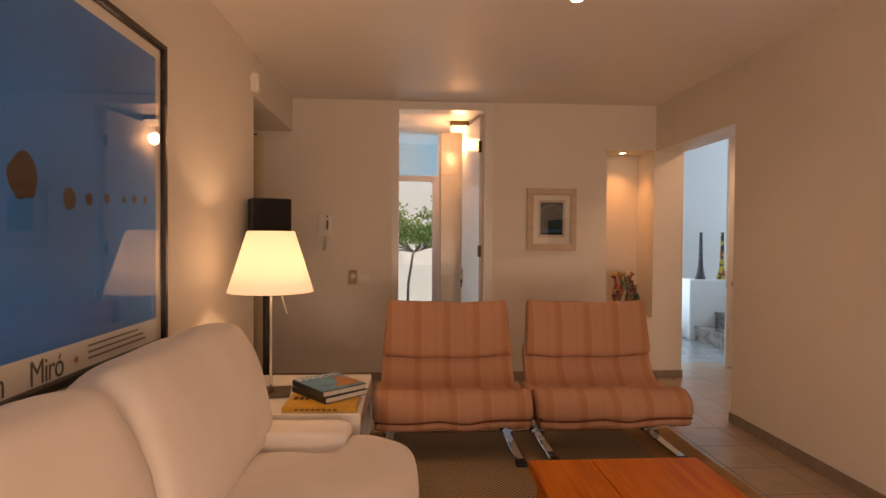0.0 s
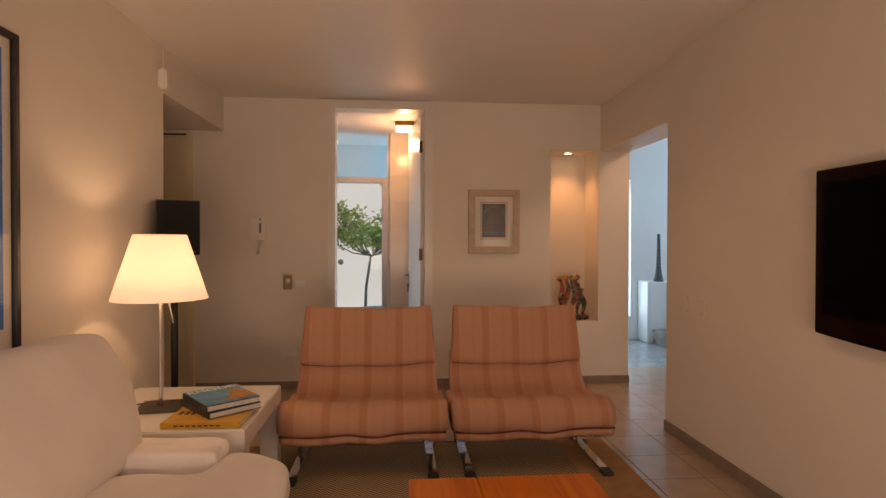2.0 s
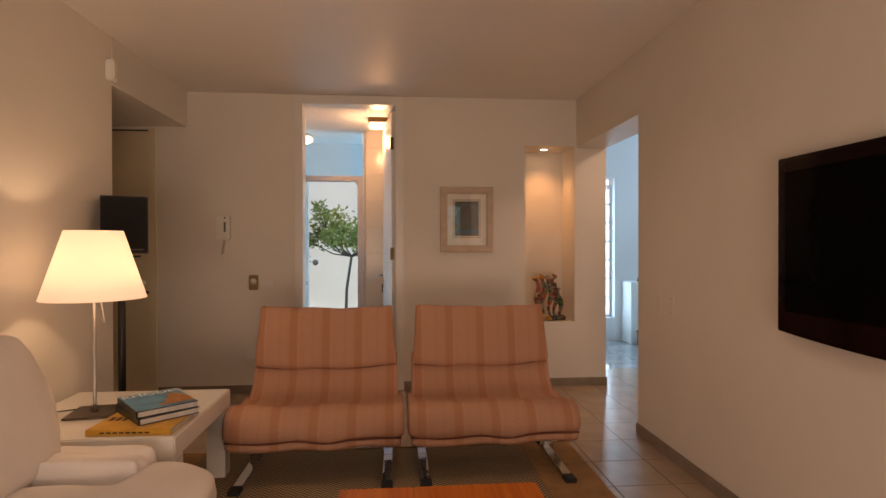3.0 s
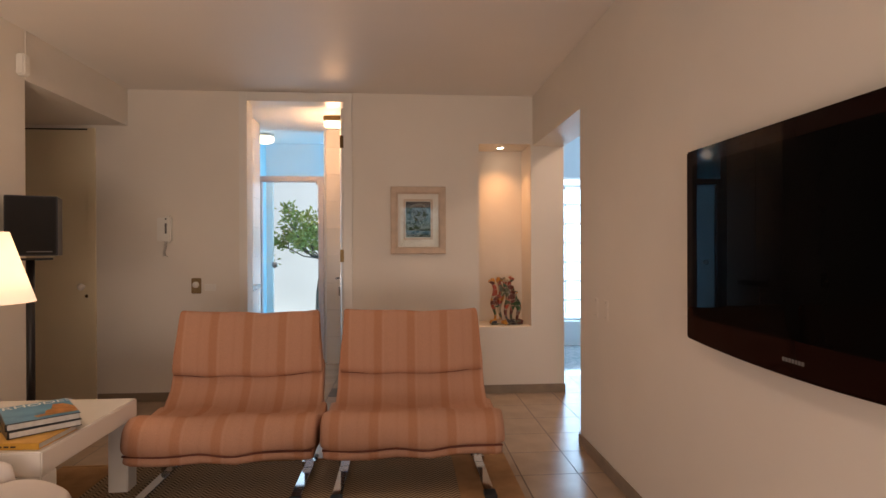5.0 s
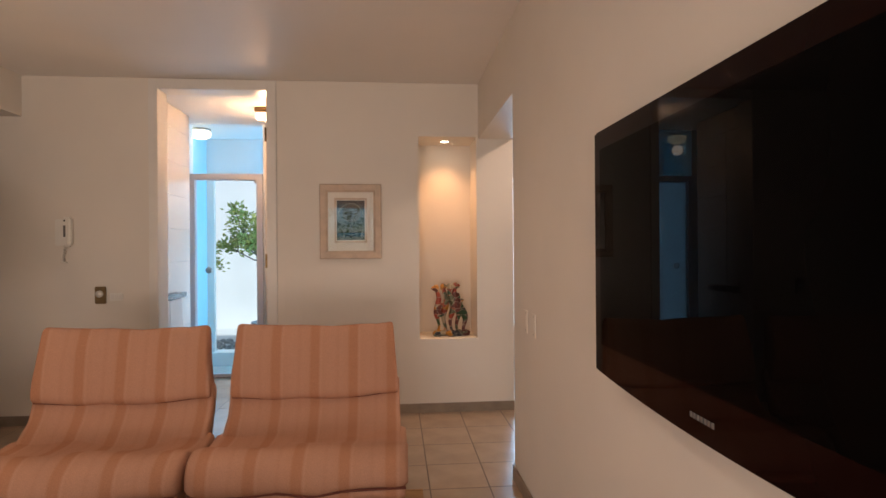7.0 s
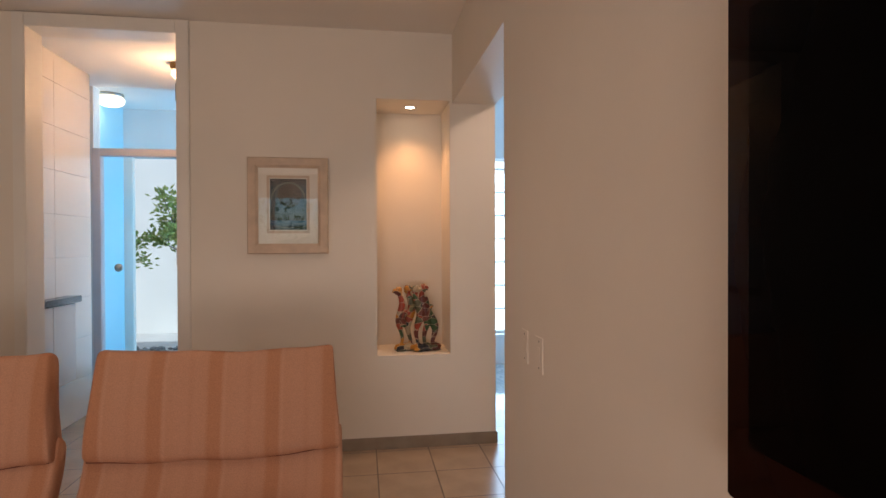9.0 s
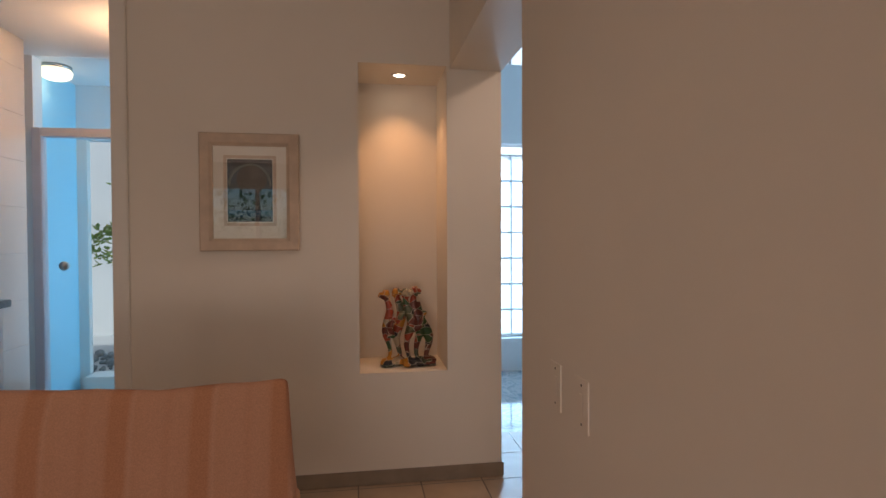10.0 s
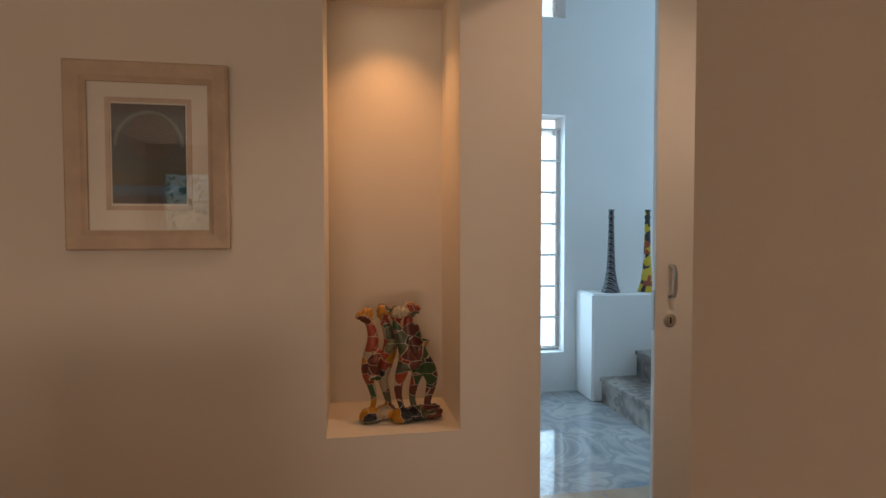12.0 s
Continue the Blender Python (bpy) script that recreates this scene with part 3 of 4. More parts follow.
def block_window(name, z0, rows, label):
    global block_mesh
    win = tagged(new(name), label, "window", kind="structure")
    pitch_x, pitch_z = 0.2475, 0.2530
    bm = None
    for k in range(3):
        bm = box(W0 + 0.006 + k * pitch_x - 0.004, W0 + 0.006 + k * pitch_x + 0.006, YH + 0.095, YH + 0.179, z0, z0 + rows * pitch_z + 0.012, bm=bm)
    for k in range(rows + 1):
        bm = box(W0, W0 + 2 * pitch_x + 0.04, YH + 0.097, YH + 0.177, z0 + k * pitch_z, z0 + 0.010 + k * pitch_z, bm=bm)
    part("mortar_grid", bm, mat("block_mortar", (0.82, 0.83, 0.83), 0.8), win)
    for r in range(rows):
        for c in range(2):
            cx, cz = W0 + 0.011 + (c + 0.5) * pitch_x, z0 + 0.005 + (r + 0.5) * pitch_z
            if block_mesh is None:
                b = bmesh.new()
                for y in (-0.036, 0.036):
                    box(-0.116, 0.116, y - 0.004, y + 0.004, -0.117, 0.117, 0.003, b, 1)
                block_mesh = part("glass_block", b, BLOCKGLASS, win)
                block_mesh.location = (cx, YH + 0.137, cz)
                ob = block_mesh
            else:
                ob = new("glass_block", block_mesh.data)
                ob.parent = win
                ob.location = (cx, YH + 0.137, cz)
            ob.visible_shadow = False
    return win


block_window("window_2", 0.325, 7, "narrow glass block window in a deep white reveal")
block_window("window_3", 2.96, 5, "high glass block window in a white reveal")

# the stair and the ledge beside it
stair = thing("staircase", "brown grey marble stairs rising beside a white ledge", "stairs", (4.36, 8.728, 0))
for k in range(5):
    z = 0.19 * (k + 1)
    part("tread", box(4.345 + 0.28 * k, 4.36 + 0.28 * (k + 1) + 0.02, 7.764, 8.735, z - 0.03, z, 0.004), STEPMARBLE, stair)
    part("riser", box(4.36 + 0.28 * k, 4.375 + 0.28 * k, 7.766, 8.733, z - 0.19 if k else 0.0, z - 0.03), STEPMARBLE, stair)
    part("step_core", box(4.375 + 0.28 * k, 4.36 + 0.28 * (k + 1), 7.767, 8.732, 0.0, z - 0.031), HALLWHITE, stair)
structure("stair_ledge", box(4.285, 7.2, 8.736, YH, 0.0, 0.812, 0.012, seg=3), HALLWHITE, "white plastered ledge beside the stairs", "ledge")


def slim_vase(x, y, z, material, label):
    v = tagged(link_mesh("slim_vase", turned([(0.0, 0.0), (0.070, 0.0), (0.068, 0.012), (0.050, 0.07), (0.034, 0.17), (0.027, 0.30), (0.023, 0.44), (0.021, 0.54), (0.018, 0.555), (0.024, 0.57), (0.018, 0.60), (0.023, 0.632), (0.015, 0.633), (0.0, 0.60)], 28, at=(0, 0, 0)), material, True), label, "vase", "slim vases on the ledge")
    v.location = (x, y, z)
    return v


slim_vase(4.475, 8.833, 0.813, ZEBRA, "slim flared vase striped black and white on the ledge")
slim_vase(4.775, 8.833, 0.813, HARLEQUIN, "slim flared vase with yellow and black pattern")

# ---- niche ----
def downlight(x, y, z, watts, label, cone=110, tilt=0, blend=0.6):
    d = thing("downlight", label, "ceiling light", (x, y, z))
    part("trim_ring", turned([(0.030, 0.0), (0.030, -0.004), (0.043, -0.005), (0.047, 0.0)], 32, at=(x, y, z)), GLOSSWHITE, d, "", True)
    part("lamp_face", turned([(0.0, -0.0022), (0.030, -0.0022), (0.0305, -0.001)], 24, at=(x, y, z)), BULB, d, "glowing halogen lamp")
    lamp("downlight_beam", "SPOT", watts, (1.0, 0.46, 0.17) if z < 2.3 else WARM, look((x, y, z - 0.012), (x + tilt, y, z - 1)), 0.03 if z < 2.3 else 0.12, cone=cone, blend=blend)
    return d


downlight(2.648, 6.993, 2.197, 20, "small lit recessed spotlight in the niche", 106, 0, 1.0)
# out of view, added to light the open lobby door warmly
downlight(3.85, 6.077, H, 75, "unseen recessed spotlight added in the lobby ceiling", 172)
downlight(1.43, 4.566, H, 21, "small lit recessed spotlight in the ceiling", 140)
# the next two are unseen, added to brighten the room
downlight(1.43, 2.381, H, 21, "small lit recessed spotlight in the ceiling", 140)
downlight(1.43, 0.613, H, 21, "small lit recessed spotlight in the ceiling", 140)


def figures():
    """Five slender robed shapes leaning together on a lumpy foot, in one mesh."""
    bm = bmesh.new()
    cx, cy, z0 = 2.708, 6.949, 0.586
    spec = [(-0.105, 0.00, 0.39, -0.035, 0.018), (-0.055, 0.03, 0.40, -0.01, 0.021), (-0.008, -0.02, 0.40, -0.005, 0.019), (0.040, 0.00, 0.41, -0.01, 0.020), (0.088, 0.01, 0.36, -0.03, 0.023)]
    for k, (dx, dy, h, lean, r) in enumerate(spec):
        pts, rad = [], []
        for j in range(15):
            t = j / 14
            sway = 0.014 * math.sin(3.0 * t * math.pi + k) + lean * t * t + (0.05 if k == 4 else 0.02) * (-t) ** 3 * 0.6
            pts.append((cx + 1.22 * dx * (1.0 - 0.24 * t) + sway - 0.012 * (1 - t), cy + dy, z0 + 0.012 + h * t * 0.94))
            rad.append(r * ((0.60 if t < 0.42 else 0.80) + 0.55 * max(0.0, math.sin(math.pi * min(1, max(0, t - 0.18) * 1.2))) - (0.12 * max(0, t - 0.8) / 0.2)))
        tube(pts, rad, 12, bm)
        if k < 4:
            hx, hy, hz = pts[-1]
            pillow(hx, hy - 0.005, hz + 0.014, 0.046, 0.052, 0.058, 2.2, 6, bm)
            pillow(hx + (0.022 if k else -0.024), hy - 0.004, hz + 0.014, 0.034, 0.036, 0.030, 2.2, 5, bm)
        pillow(cx + dx * 1.20 - 0.008, cy + dy - 0.008, z0 + 0.022, 0.076, 0.10, 0.046, 2.4, 6, bm)
    for a, b in (((-0.105, 0.27), (-0.135, 0.19)), ((-0.02, 0.30), (0.03, 0.21)), ((0.07, 0.30), (0.03, 0.20)), ((-0.05, 0.30), (-0.09, 0.24))):
        tube([(cx + a[0], cy - 0.025, z0 + a[1]), (cx + (a[0] + b[0]) / 2, cy - 0.045, z0 + (a[1] + b[1]) / 2), (cx + b[0], cy - 0.042, z0 + b[1])], [0.017, 0.016, 0.011], 10, bm)
    pillow(cx - 0.120, cy - 0.035, z0 + 0.185, 0.045, 0.03, 0.05, 3, 5, bm)
    pillow(cx + 0.0, cy - 0.04, z0 + 0.23, 0.055, 0.04, 0.075, 2.4, 6, bm)
    rough = link_mesh("clay_rough", bm, PAINTED, True)
    skin = rough.modifiers.new("skin", "REMESH")
    skin.mode, skin.voxel_size = "VOXEL", 0.0038
    soft = rough.modifiers.new("soft", "SMOOTH")
    soft.iterations, soft.factor = 3, 0.5
    me = bpy.data.meshes.new_from_object(rough.evaluated_get(bpy.context.evaluated_depsgraph_get()))
    bpy.data.objects.remove(rough)
    me.polygons.foreach_set("use_smooth", [True] * len(me.polygons))
    ob = new("clay_sculpture", me)
    return tagged(ob, "painted clay sculpture of huddled patchwork shapes in the niche", "sculpture")


figures()

# ---- pictures ----
pic = thing("framed_print", "dark blue print in a pale limed wood frame", "picture", (1.8855, YN, 1.232))
PX0, PX1, PZ0, PZ1 = 1.647, 2.124, 1.230, 1.814


def bars(x0, x1, z0, z1, w, y0, y1, bevel=0.004):
    bm = box(x0, x1, y0, y1, z1 - w, z1, bevel)
    box(x0, x1, y0, y1, z0, z0 + w, bevel, bm)
    box(x0, x0 + w, y0, y1, z0 + w, z1 - w, bevel, bm)
    box(x1 - w, x1, y0, y1, z0 + w, z1 - w, bevel, bm)
    return bm


part("frame", mitred(PX0, PX1, PZ0, PZ1, [(0.0, 0.002), (0.0, 0.028), (0.006, 0.034), (0.046, 0.030), (0.056, 0.024), (0.062, 0.022), (0.062, 0.002)], lambda a, b, h: (a, YN - h, b)), PALEWOOD, pic)
part("mount", box(PX0 + 0.055, PX1 - 0.055, YN - 0.012, YN - 0.006, PZ0 + 0.055, PZ1 - 0.055), PAPER, pic, "cream card mount")
part("inner_bevel", bars(PX0 + 0.112, PX1 - 0.112, PZ0 + 0.125, PZ1 - 0.108, 0.014, YN - 0.0155, YN - 0.012, 0.001), PALEWOOD, pic)
pr = part("print", box(-0.108, 0.108, YN - 0.0145, YN - 0.0122, -0.158, 0.152), NIGHT, pic)
pr.location = (1.8855, 0, 1.534)
b = bmesh.new()
bmesh.ops.create_circle(b, cap_ends=True, radius=0.072, segments=40, matrix=Matrix.Translation((1.893, YN - 0.0150, 1.585)) @ pose(0, 0, 0, 90))
for k in range(1):
    ring = bmesh.new()
    outer_r = [ring.verts.new((1.8855 + 0.104 * math.cos(a), YN - 0.0149, 1.555 + 0.112 * math.sin(a))) for a in [math.pi * j / 30 for j in range(31)]]
    inner_r = [ring.verts.new((1.8855 + 0.094 * math.cos(a), YN - 0.0149, 1.555 + 0.100 * math.sin(a))) for a in [math.pi * j / 30 for j in range(31)]]
    for j in range(30):
        ring.faces.new((outer_r[j], outer_r[j + 1], inner_r[j + 1], inner_r[j]))
    part("printed_arch", ring, mat("pale_blue_arch_ink", (0.10, 0.15, 0.16), 0.6, bump=0.0), pic, "pale blue printed arch")
part("printed_disc", b, mat("dark_disc_ink", (0.010, 0.014, 0.018), 0.6, bump=0.0), pic, "near-black printed disc")
g = part("glass", box(PX0 + 0.058, PX1 - 0.058, YN - 0.020, YN - 0.0185, PZ0 + 0.058, PZ1 - 0.058), PICGLASS, pic)
g.visible_shadow = False

# the large poster on the west wall
poster = thing("framed_poster", "large blue art poster in a thin black frame", "picture", (XW, 3.425, 0.86))
QY0, QY1, QZ0, QZ1 = 2.55, 4.128, 0.862, 2.160


part("frame", mitred(QY0, QY1, QZ0, QZ1, [(0.0, 0.001), (0.0, 0.028), (0.004, 0.032), (0.024, 0.032), (0.030, 0.024), (0.030, 0.001)], lambda a, b, h: (XW + h, a, b)), EBONY, poster)
part("paper", box(XW + 0.006, XW + 0.012, QY0 + 0.02, QY1 - 0.02, QZ0 + 0.02, QZ1 - 0.02), PAPER, poster, "cream poster paper")
part("blue_field", box(XW + 0.012, XW + 0.0126, QY0 + 0.08, QY1 - 0.075, 0.985, QZ1 - 0.075), BLUEINK, poster, "deep blue printed field")
random.seed(4)


def blot(y, z, r, k):
    b = bmesh.new()
    vs = []
    for j in range(28):
        a = 6.283185 * j / 28
        rr = r * (1 + 0.22 * noise.noise((math.cos(a) * 1.6 + k * 3, math.sin(a) * 1.6, k)))
        vs.append(b.verts.new((XW + 0.0132, y + rr * math.cos(a), z + rr * math.sin(a))))
    b.faces.new(vs)
    part("ink_blot", b, BROWNINK, poster, "dark brown printed blot")


for k, (y, z, r) in enumerate(((3.257, 1.498, 0.064), (3.461, 1.448, 0.034), (3.568, 1.455, 0.021), (3.678, 1.466, 0.018), (3.794, 1.470, 0.014), (3.871, 1.476, 0.018), (3.958, 1.480, 0.016))):
    blot(y, z, r, k)


def lettering(name, text, size, m, material, parent, label="", depth=0.0004, wide=1.0):
    cu = bpy.data.curves.new(name, "FONT")
    cu.body, cu.size, cu.extrude, cu.space_character = text, size, depth, wide
    tmp = new(name, cu)
    me = bpy.data.meshes.new_from_object(tmp.evaluated_get(bpy.context.evaluated_depsgraph_get()))
    bpy.data.objects.remove(tmp)
    bm = bmesh.new()
    bm.from_mesh(me)
    bm.transform(m)
    return part(name, bm, material, parent, label)


ON_WEST = pose(0, 0, 0, 90, 0, 90)
lettering("title_word", "Joan", 0.105, Matrix.Translation((XW + 0.0135, 3.04, 0.898)) @ ON_WEST @ Matrix.Diagonal((0.82, 1, 1, 1)), DARKINK, poster, "dark printed title", wide=0.93)
lettering("title_word", "Miró", 0.105, Matrix.Translation((XW + 0.0135, 3.272, 0.898)) @ ON_WEST @ Matrix.Diagonal((0.82, 1, 1, 1)), DARKINK, poster, "dark printed title", wide=0.93)
b = bmesh.new()
star = [b.verts.new((XW + 0.0135, 3.492 + (0.016 if k % 2 else 0.007) * math.cos(k * 0.6283), 0.93 + (0.016 if k % 2 else 0.007) * math.sin(k * 0.6283))) for k in range(10)]
b.faces.new(star)
part("star", b, REDINK, poster, "small red printed star")
for k, (a, w) in enumerate(((3.56, 0.34), (3.56, 0.38), (3.56, 0.40))):
    part("small_print", box(XW + 0.0121, XW + 0.0129, a, a + w, 0.958 - 0.021 * k, 0.965 - 0.021 * k), GREYPRINT, poster)
g = part("glass", box(XW + 0.017, XW + 0.0185, QY0 + 0.026, QY1 - 0.026, QZ0 + 0.026, QZ1 - 0.026), POSTERGLASS, poster)
g.visible_shadow = False

# ---- wall fittings ----
ic = thing("intercom_handset", "white wall intercom handset with a coiled cord", "intercom", (-0.236, YN, 1.34))
part("wall_base", box(-0.30, -0.235, YN - 0.035, YN - 0.001, 1.345, 1.545, 0.008), IVORY, ic)
part("handset", box(-0.240, -0.178, YN - 0.062, YN - 0.002, 1.335, 1.560, 0.014, seg=3), IVORY, ic)
part("speaker_dot", box(-0.220, -0.208, YN - 0.0635, YN - 0.0615, 1.525, 1.537), BLACKRUBBER, ic)
part("button_strip", box(-0.222, -0.206, YN - 0.0635, YN - 0.0615, 1.41, 1.495), GREYPRINT, ic)
pts = [(-0.225 + 0.012 * math.cos(k * 1.9) - 0.02 * math.sin(k / 12), YN - 0.022 + 0.010 * math.sin(k * 1.9), 1.345 - 0.125 * math.sin(min(k, 30) / 30 * 1.57)) for k in range(40)]
part("coiled_cord", tube(pts, 0.004, 6), IVORY, ic, "", True)

th = thing("thermostat", "small bronze wall thermostat with a round dial", "thermostat", (0.014, YN, 0.92))
part("plate", box(-0.026, 0.052, YN - 0.022, YN - 0.001, 0.905, 1.035, 0.005), BRONZE, th)
part("dial", moved(turned([(0.0, 0.0), (0.026, 0.0), (0.026, 0.012), (0.014, 0.013), (0.013, 0.02), (0.0, 0.021)]), Matrix.Translation((0.013, YN - 0.022, 0.98)) @ pose(0, 0, 0, 90)), IVORY, th, "ivory dial", True)


def plate(name, x0, x1, y0, y1, z0, z1, label, holes=(), group=""):
    p = thing(name, label, "switch" if "switch" in name else "socket", ((x0 + x1) / 2, (y0 + y1) / 2, z0), group)
    part("cover", box(x0, x1, y0, y1, z0, z1, 0.003), IVORY if x1 < 2 else PLASTER, p)
    for h in holes:
        part("rocker", box(*h, 0.002), GLOSSWHITE if x1 < 2 else PLASTER, p)
    return p


plate("light_switch", 0.078, 0.172, YN - 0.011, YN - 0.001, 0.925, 0.985, "low cream wall switch beside the thermostat", [(0.088 + 0.028 * k, 0.108 + 0.028 * k, YN - 0.015, YN - 0.010, 0.935, 0.975) for k in range(3)])
plate("wall_socket", -0.05, 0.09, YN - 0.011, YN - 0.001, 0.30, 0.385, "cream wall socket low on the wall")
for y in (5.025, 5.185):
    p = plate("light_switch", XE - 0.003, XE + 0.003, y, y + 0.075, 0.865, 0.985, "white light switch on the wall by the doorway", [(XE - 0.0045, XE - 0.002, y + 0.028, y + 0.047, 0.90, 0.95)], "switches by the doorway")
    for z in (0.882, 0.968):
        part("screw", box(XE - 0.0037, XE - 0.0025, y + 0.035, y + 0.040, z - 0.0025, z + 0.0025), BLACKRUBBER, p)

al = thing("alarm_sensor", "white motion sensor high on the wall", "sensor", (XW, 5.498, 2.34))
part("housing", box(XW + 0.001, XW + 0.055, 5.466, 5.526, 2.325, 2.455, 0.010, seg=3), IVORY, al)
part("lens", box(XW + 0.0552, XW + 0.058, 5.477, 5.516, 2.345, 2.395, 0.001), PAPER, al)

# ---- television ----
tv = thing("television", "large flat television with glossy dark bezel on the wall", "television", (2.86, 3.554, 0.92))
TX, TY0, TY1, TZ0, TZ1 = 2.825, 2.955, 4.042, 0.938, 1.645
outer = bmesh.new()
n = 24
front, back = [], []
for k in range(n + 1):
    u = k / n
    front.append((TY0 + (TY1 - TY0) * u, TZ0 - 0.022 * (1 - (2 * u - 1) ** 2)))
ring = front + [(TY1, TZ1), (TY0, TZ1)]
v0 = [outer.verts.new((TX, y, z)) for y, z in ring]
v1 = [outer.verts.new((TX + 0.055, TY0 + (y - TY0), z)) for y, z in ring]
outer.faces.new(v0), outer.faces.new(v1[::-1])
for k in range(len(ring)):
    j = (k + 1) % len(ring)
    outer.faces.new((v0[k], v0[j], v1[j], v1[k]))
bmesh.ops.recalc_face_normals(outer, faces=outer.faces[:])
bmesh.ops.bevel(outer, geom=[e for e in outer.edges if abs(e.verts[0].co.x - e.verts[1].co.x) < 1e-4], offset=0.008, segments=3, affect="EDGES")
part("bezel", outer, BEZEL, tv)
part("screen", box(TX - 0.002, TX + 0.004, TY0 + 0.05, TY1 - 0.05, TZ0 + 0.085, TZ1 - 0.058, 0.001), SCREEN, tv, "black switched-off screen")
for k in range(7):
    part("logo_bar", box(TX - 0.0012, TX + 0.002, 3.503 - 0.0125 * k, 3.512 - 0.0125 * k, 0.960, 0.971), GREYPRINT, tv)
part("wall_bracket", box(TX + 0.05, XE - 0.002, 3.33, 3.73, 1.10, 1.45), BLACKRUBBER, tv)

# ---- speaker on its stand ----
sp = thing("speaker_stand", "thin black speaker stand by the wall", "speaker stand", (-0.42, 5.394, 0))
part("pole", tube([(-0.42, 5.394, 0.015), (-0.42, 5.394, 1.22)], 0.022, 14), BLACKWOOD, sp, "", True)
part("foot", box(-0.53, -0.31, 5.284, 5.504, 0.0, 0.018, 0.004), BLACKWOOD, sp)
part("top_plate", box(-0.50, -0.34, 5.314, 5.474, 1.22, 1.232, 0.002), BLACKWOOD, sp)
ls = thing("loudspeaker", "black bookshelf loudspeaker with cloth front", "loudspeaker", (-0.42, 5.394, 1.232))
rot = Matrix.Translation((-0.402, 5.402, 1.245)) @ pose(0, 0, 0, 0, 0, 24)
part("cabinet", moved(box(-0.125, 0.125, -0.10, 0.10, 0, 0.345, 0.004), rot), BLACKWOOD, ls)
part("grille", moved(box(-0.118, 0.118, -0.112, -0.1005, 0.008, 0.337, 0.004), rot), BLACKCLOTH, ls)
part("badge", moved(box(-0.02, 0.10, -0.1135, -0.1115, 0.022, 0.028), rot), GREYPRINT, ls)

# ---- sofa ----
sofa = thing("sofa", "white cotton covered sofa with plump back cushions", "sofa", (-0.1, 3.104, 0))
part("base", box(-0.50, 0.40, 2.1, 4.237, 0.06, 0.22, 0.03, seg=3), COTTON, sofa)
part("arm", pillow(-0.12, 4.149, 0.262, 0.78, 0.201, 0.43, 18), COTTON, sofa, "", True)
part("back_frame", pillow(-0.42, 3.184, 0.42, 0.20, 2.089, 0.62, 6), COTTON, sofa, "", True)
for y0, y1 in ((3.168, 4.046), (2.26, 3.16)):
    bm = pillow(0.110, (y0 + y1) / 2, 0.325, 0.93, y1 - y0, 0.225, 4.6, 26)
    if y1 > 3.5:
        for v in bm.verts:
            wrap = min(1, max(0, (v.co.x - 0.235) / 0.05))
            v.co.y += (v.co.y - y0) / (y1 - y0) * 0.197 * wrap * wrap * (3 - 2 * wrap)
    part("seat_cushion", bm, COTTON, sofa, "", True)
for y0, y1 in ((3.16, 4.253), (2.14, 3.152)):
    bm = pillow(0, 0, 0, 0.43, y1 - y0, 0.63, 2.8, along=3.6)
    for v in bm.verts:
        v.co.x *= 1 - 0.30 * (v.co.z + 0.3) / 0.6
    part("back_cushion", moved(bm, Matrix.Translation((-0.285, (y0 + y1) / 2, 0.645)) @ pose(0, 0, 0, 0, -9)), COTTON, sofa, "", True)
for x in (-0.42, 0.28):
    for y in (2.18, 4.149):
        part("foot", turned([(0.0, 0.0), (0.025, 0.0), (0.03, 0.06), (0.0, 0.06)], 12, at=(x, y, 0)), BLACKWOOD, sofa)

# ---- side table, books, lamp ----
st = thing("side_table", "low glossy white lacquered side table", "table", (-0.1, 4.711, 0))
SX0, SX1, SY0, SY1 = -0.52, 0.305, 4.325, 5.117
part("tabletop", box(SX0, SX1, SY0, SY1, 0.375, 0.474, 0.006), LACQUER, st)
for x in (SX0 + 0.002, SX1 - 0.102):
    for y in (SY0 + 0.002, SY1 - 0.102):
        part("leg", box(x, x + 0.10, y, y + 0.10, 0.0, 0.376, 0.005), LACQUER, st)


def book(name, cx, cy, z, w, d, h, turn, cover, label, side=False):
    bk = thing(name, label, "book", (cx, cy, z), "books on the side table")
    m = Matrix.Translation((cx, cy, z)) @ pose(0, 0, 0, 0, 0, turn)
    part("back_cover", moved(box(-w / 2, w / 2, -d / 2, d / 2, 0, 0.003, 0.001), m), cover, bk)
    part("page_block", moved(box(-w / 2 + 0.006, w / 2 - 0.004, -d / 2 + 0.004, d / 2 - 0.004, 0.003, h - 0.003), m), PAGES, bk)
    part("front_cover", moved(box(-w / 2, w / 2, -d / 2, d / 2, h - 0.003, h, 0.001), m), cover, bk)
    back = (-w / 2 - 0.003, -w / 2 + 0.0005, -d / 2, d / 2) if side else (-w / 2, w / 2, -d / 2 - 0.003, -d / 2 + 0.0005)
    part("spine", moved(box(*back, 0, h, 0.001), m), cover, bk)
    return bk, m


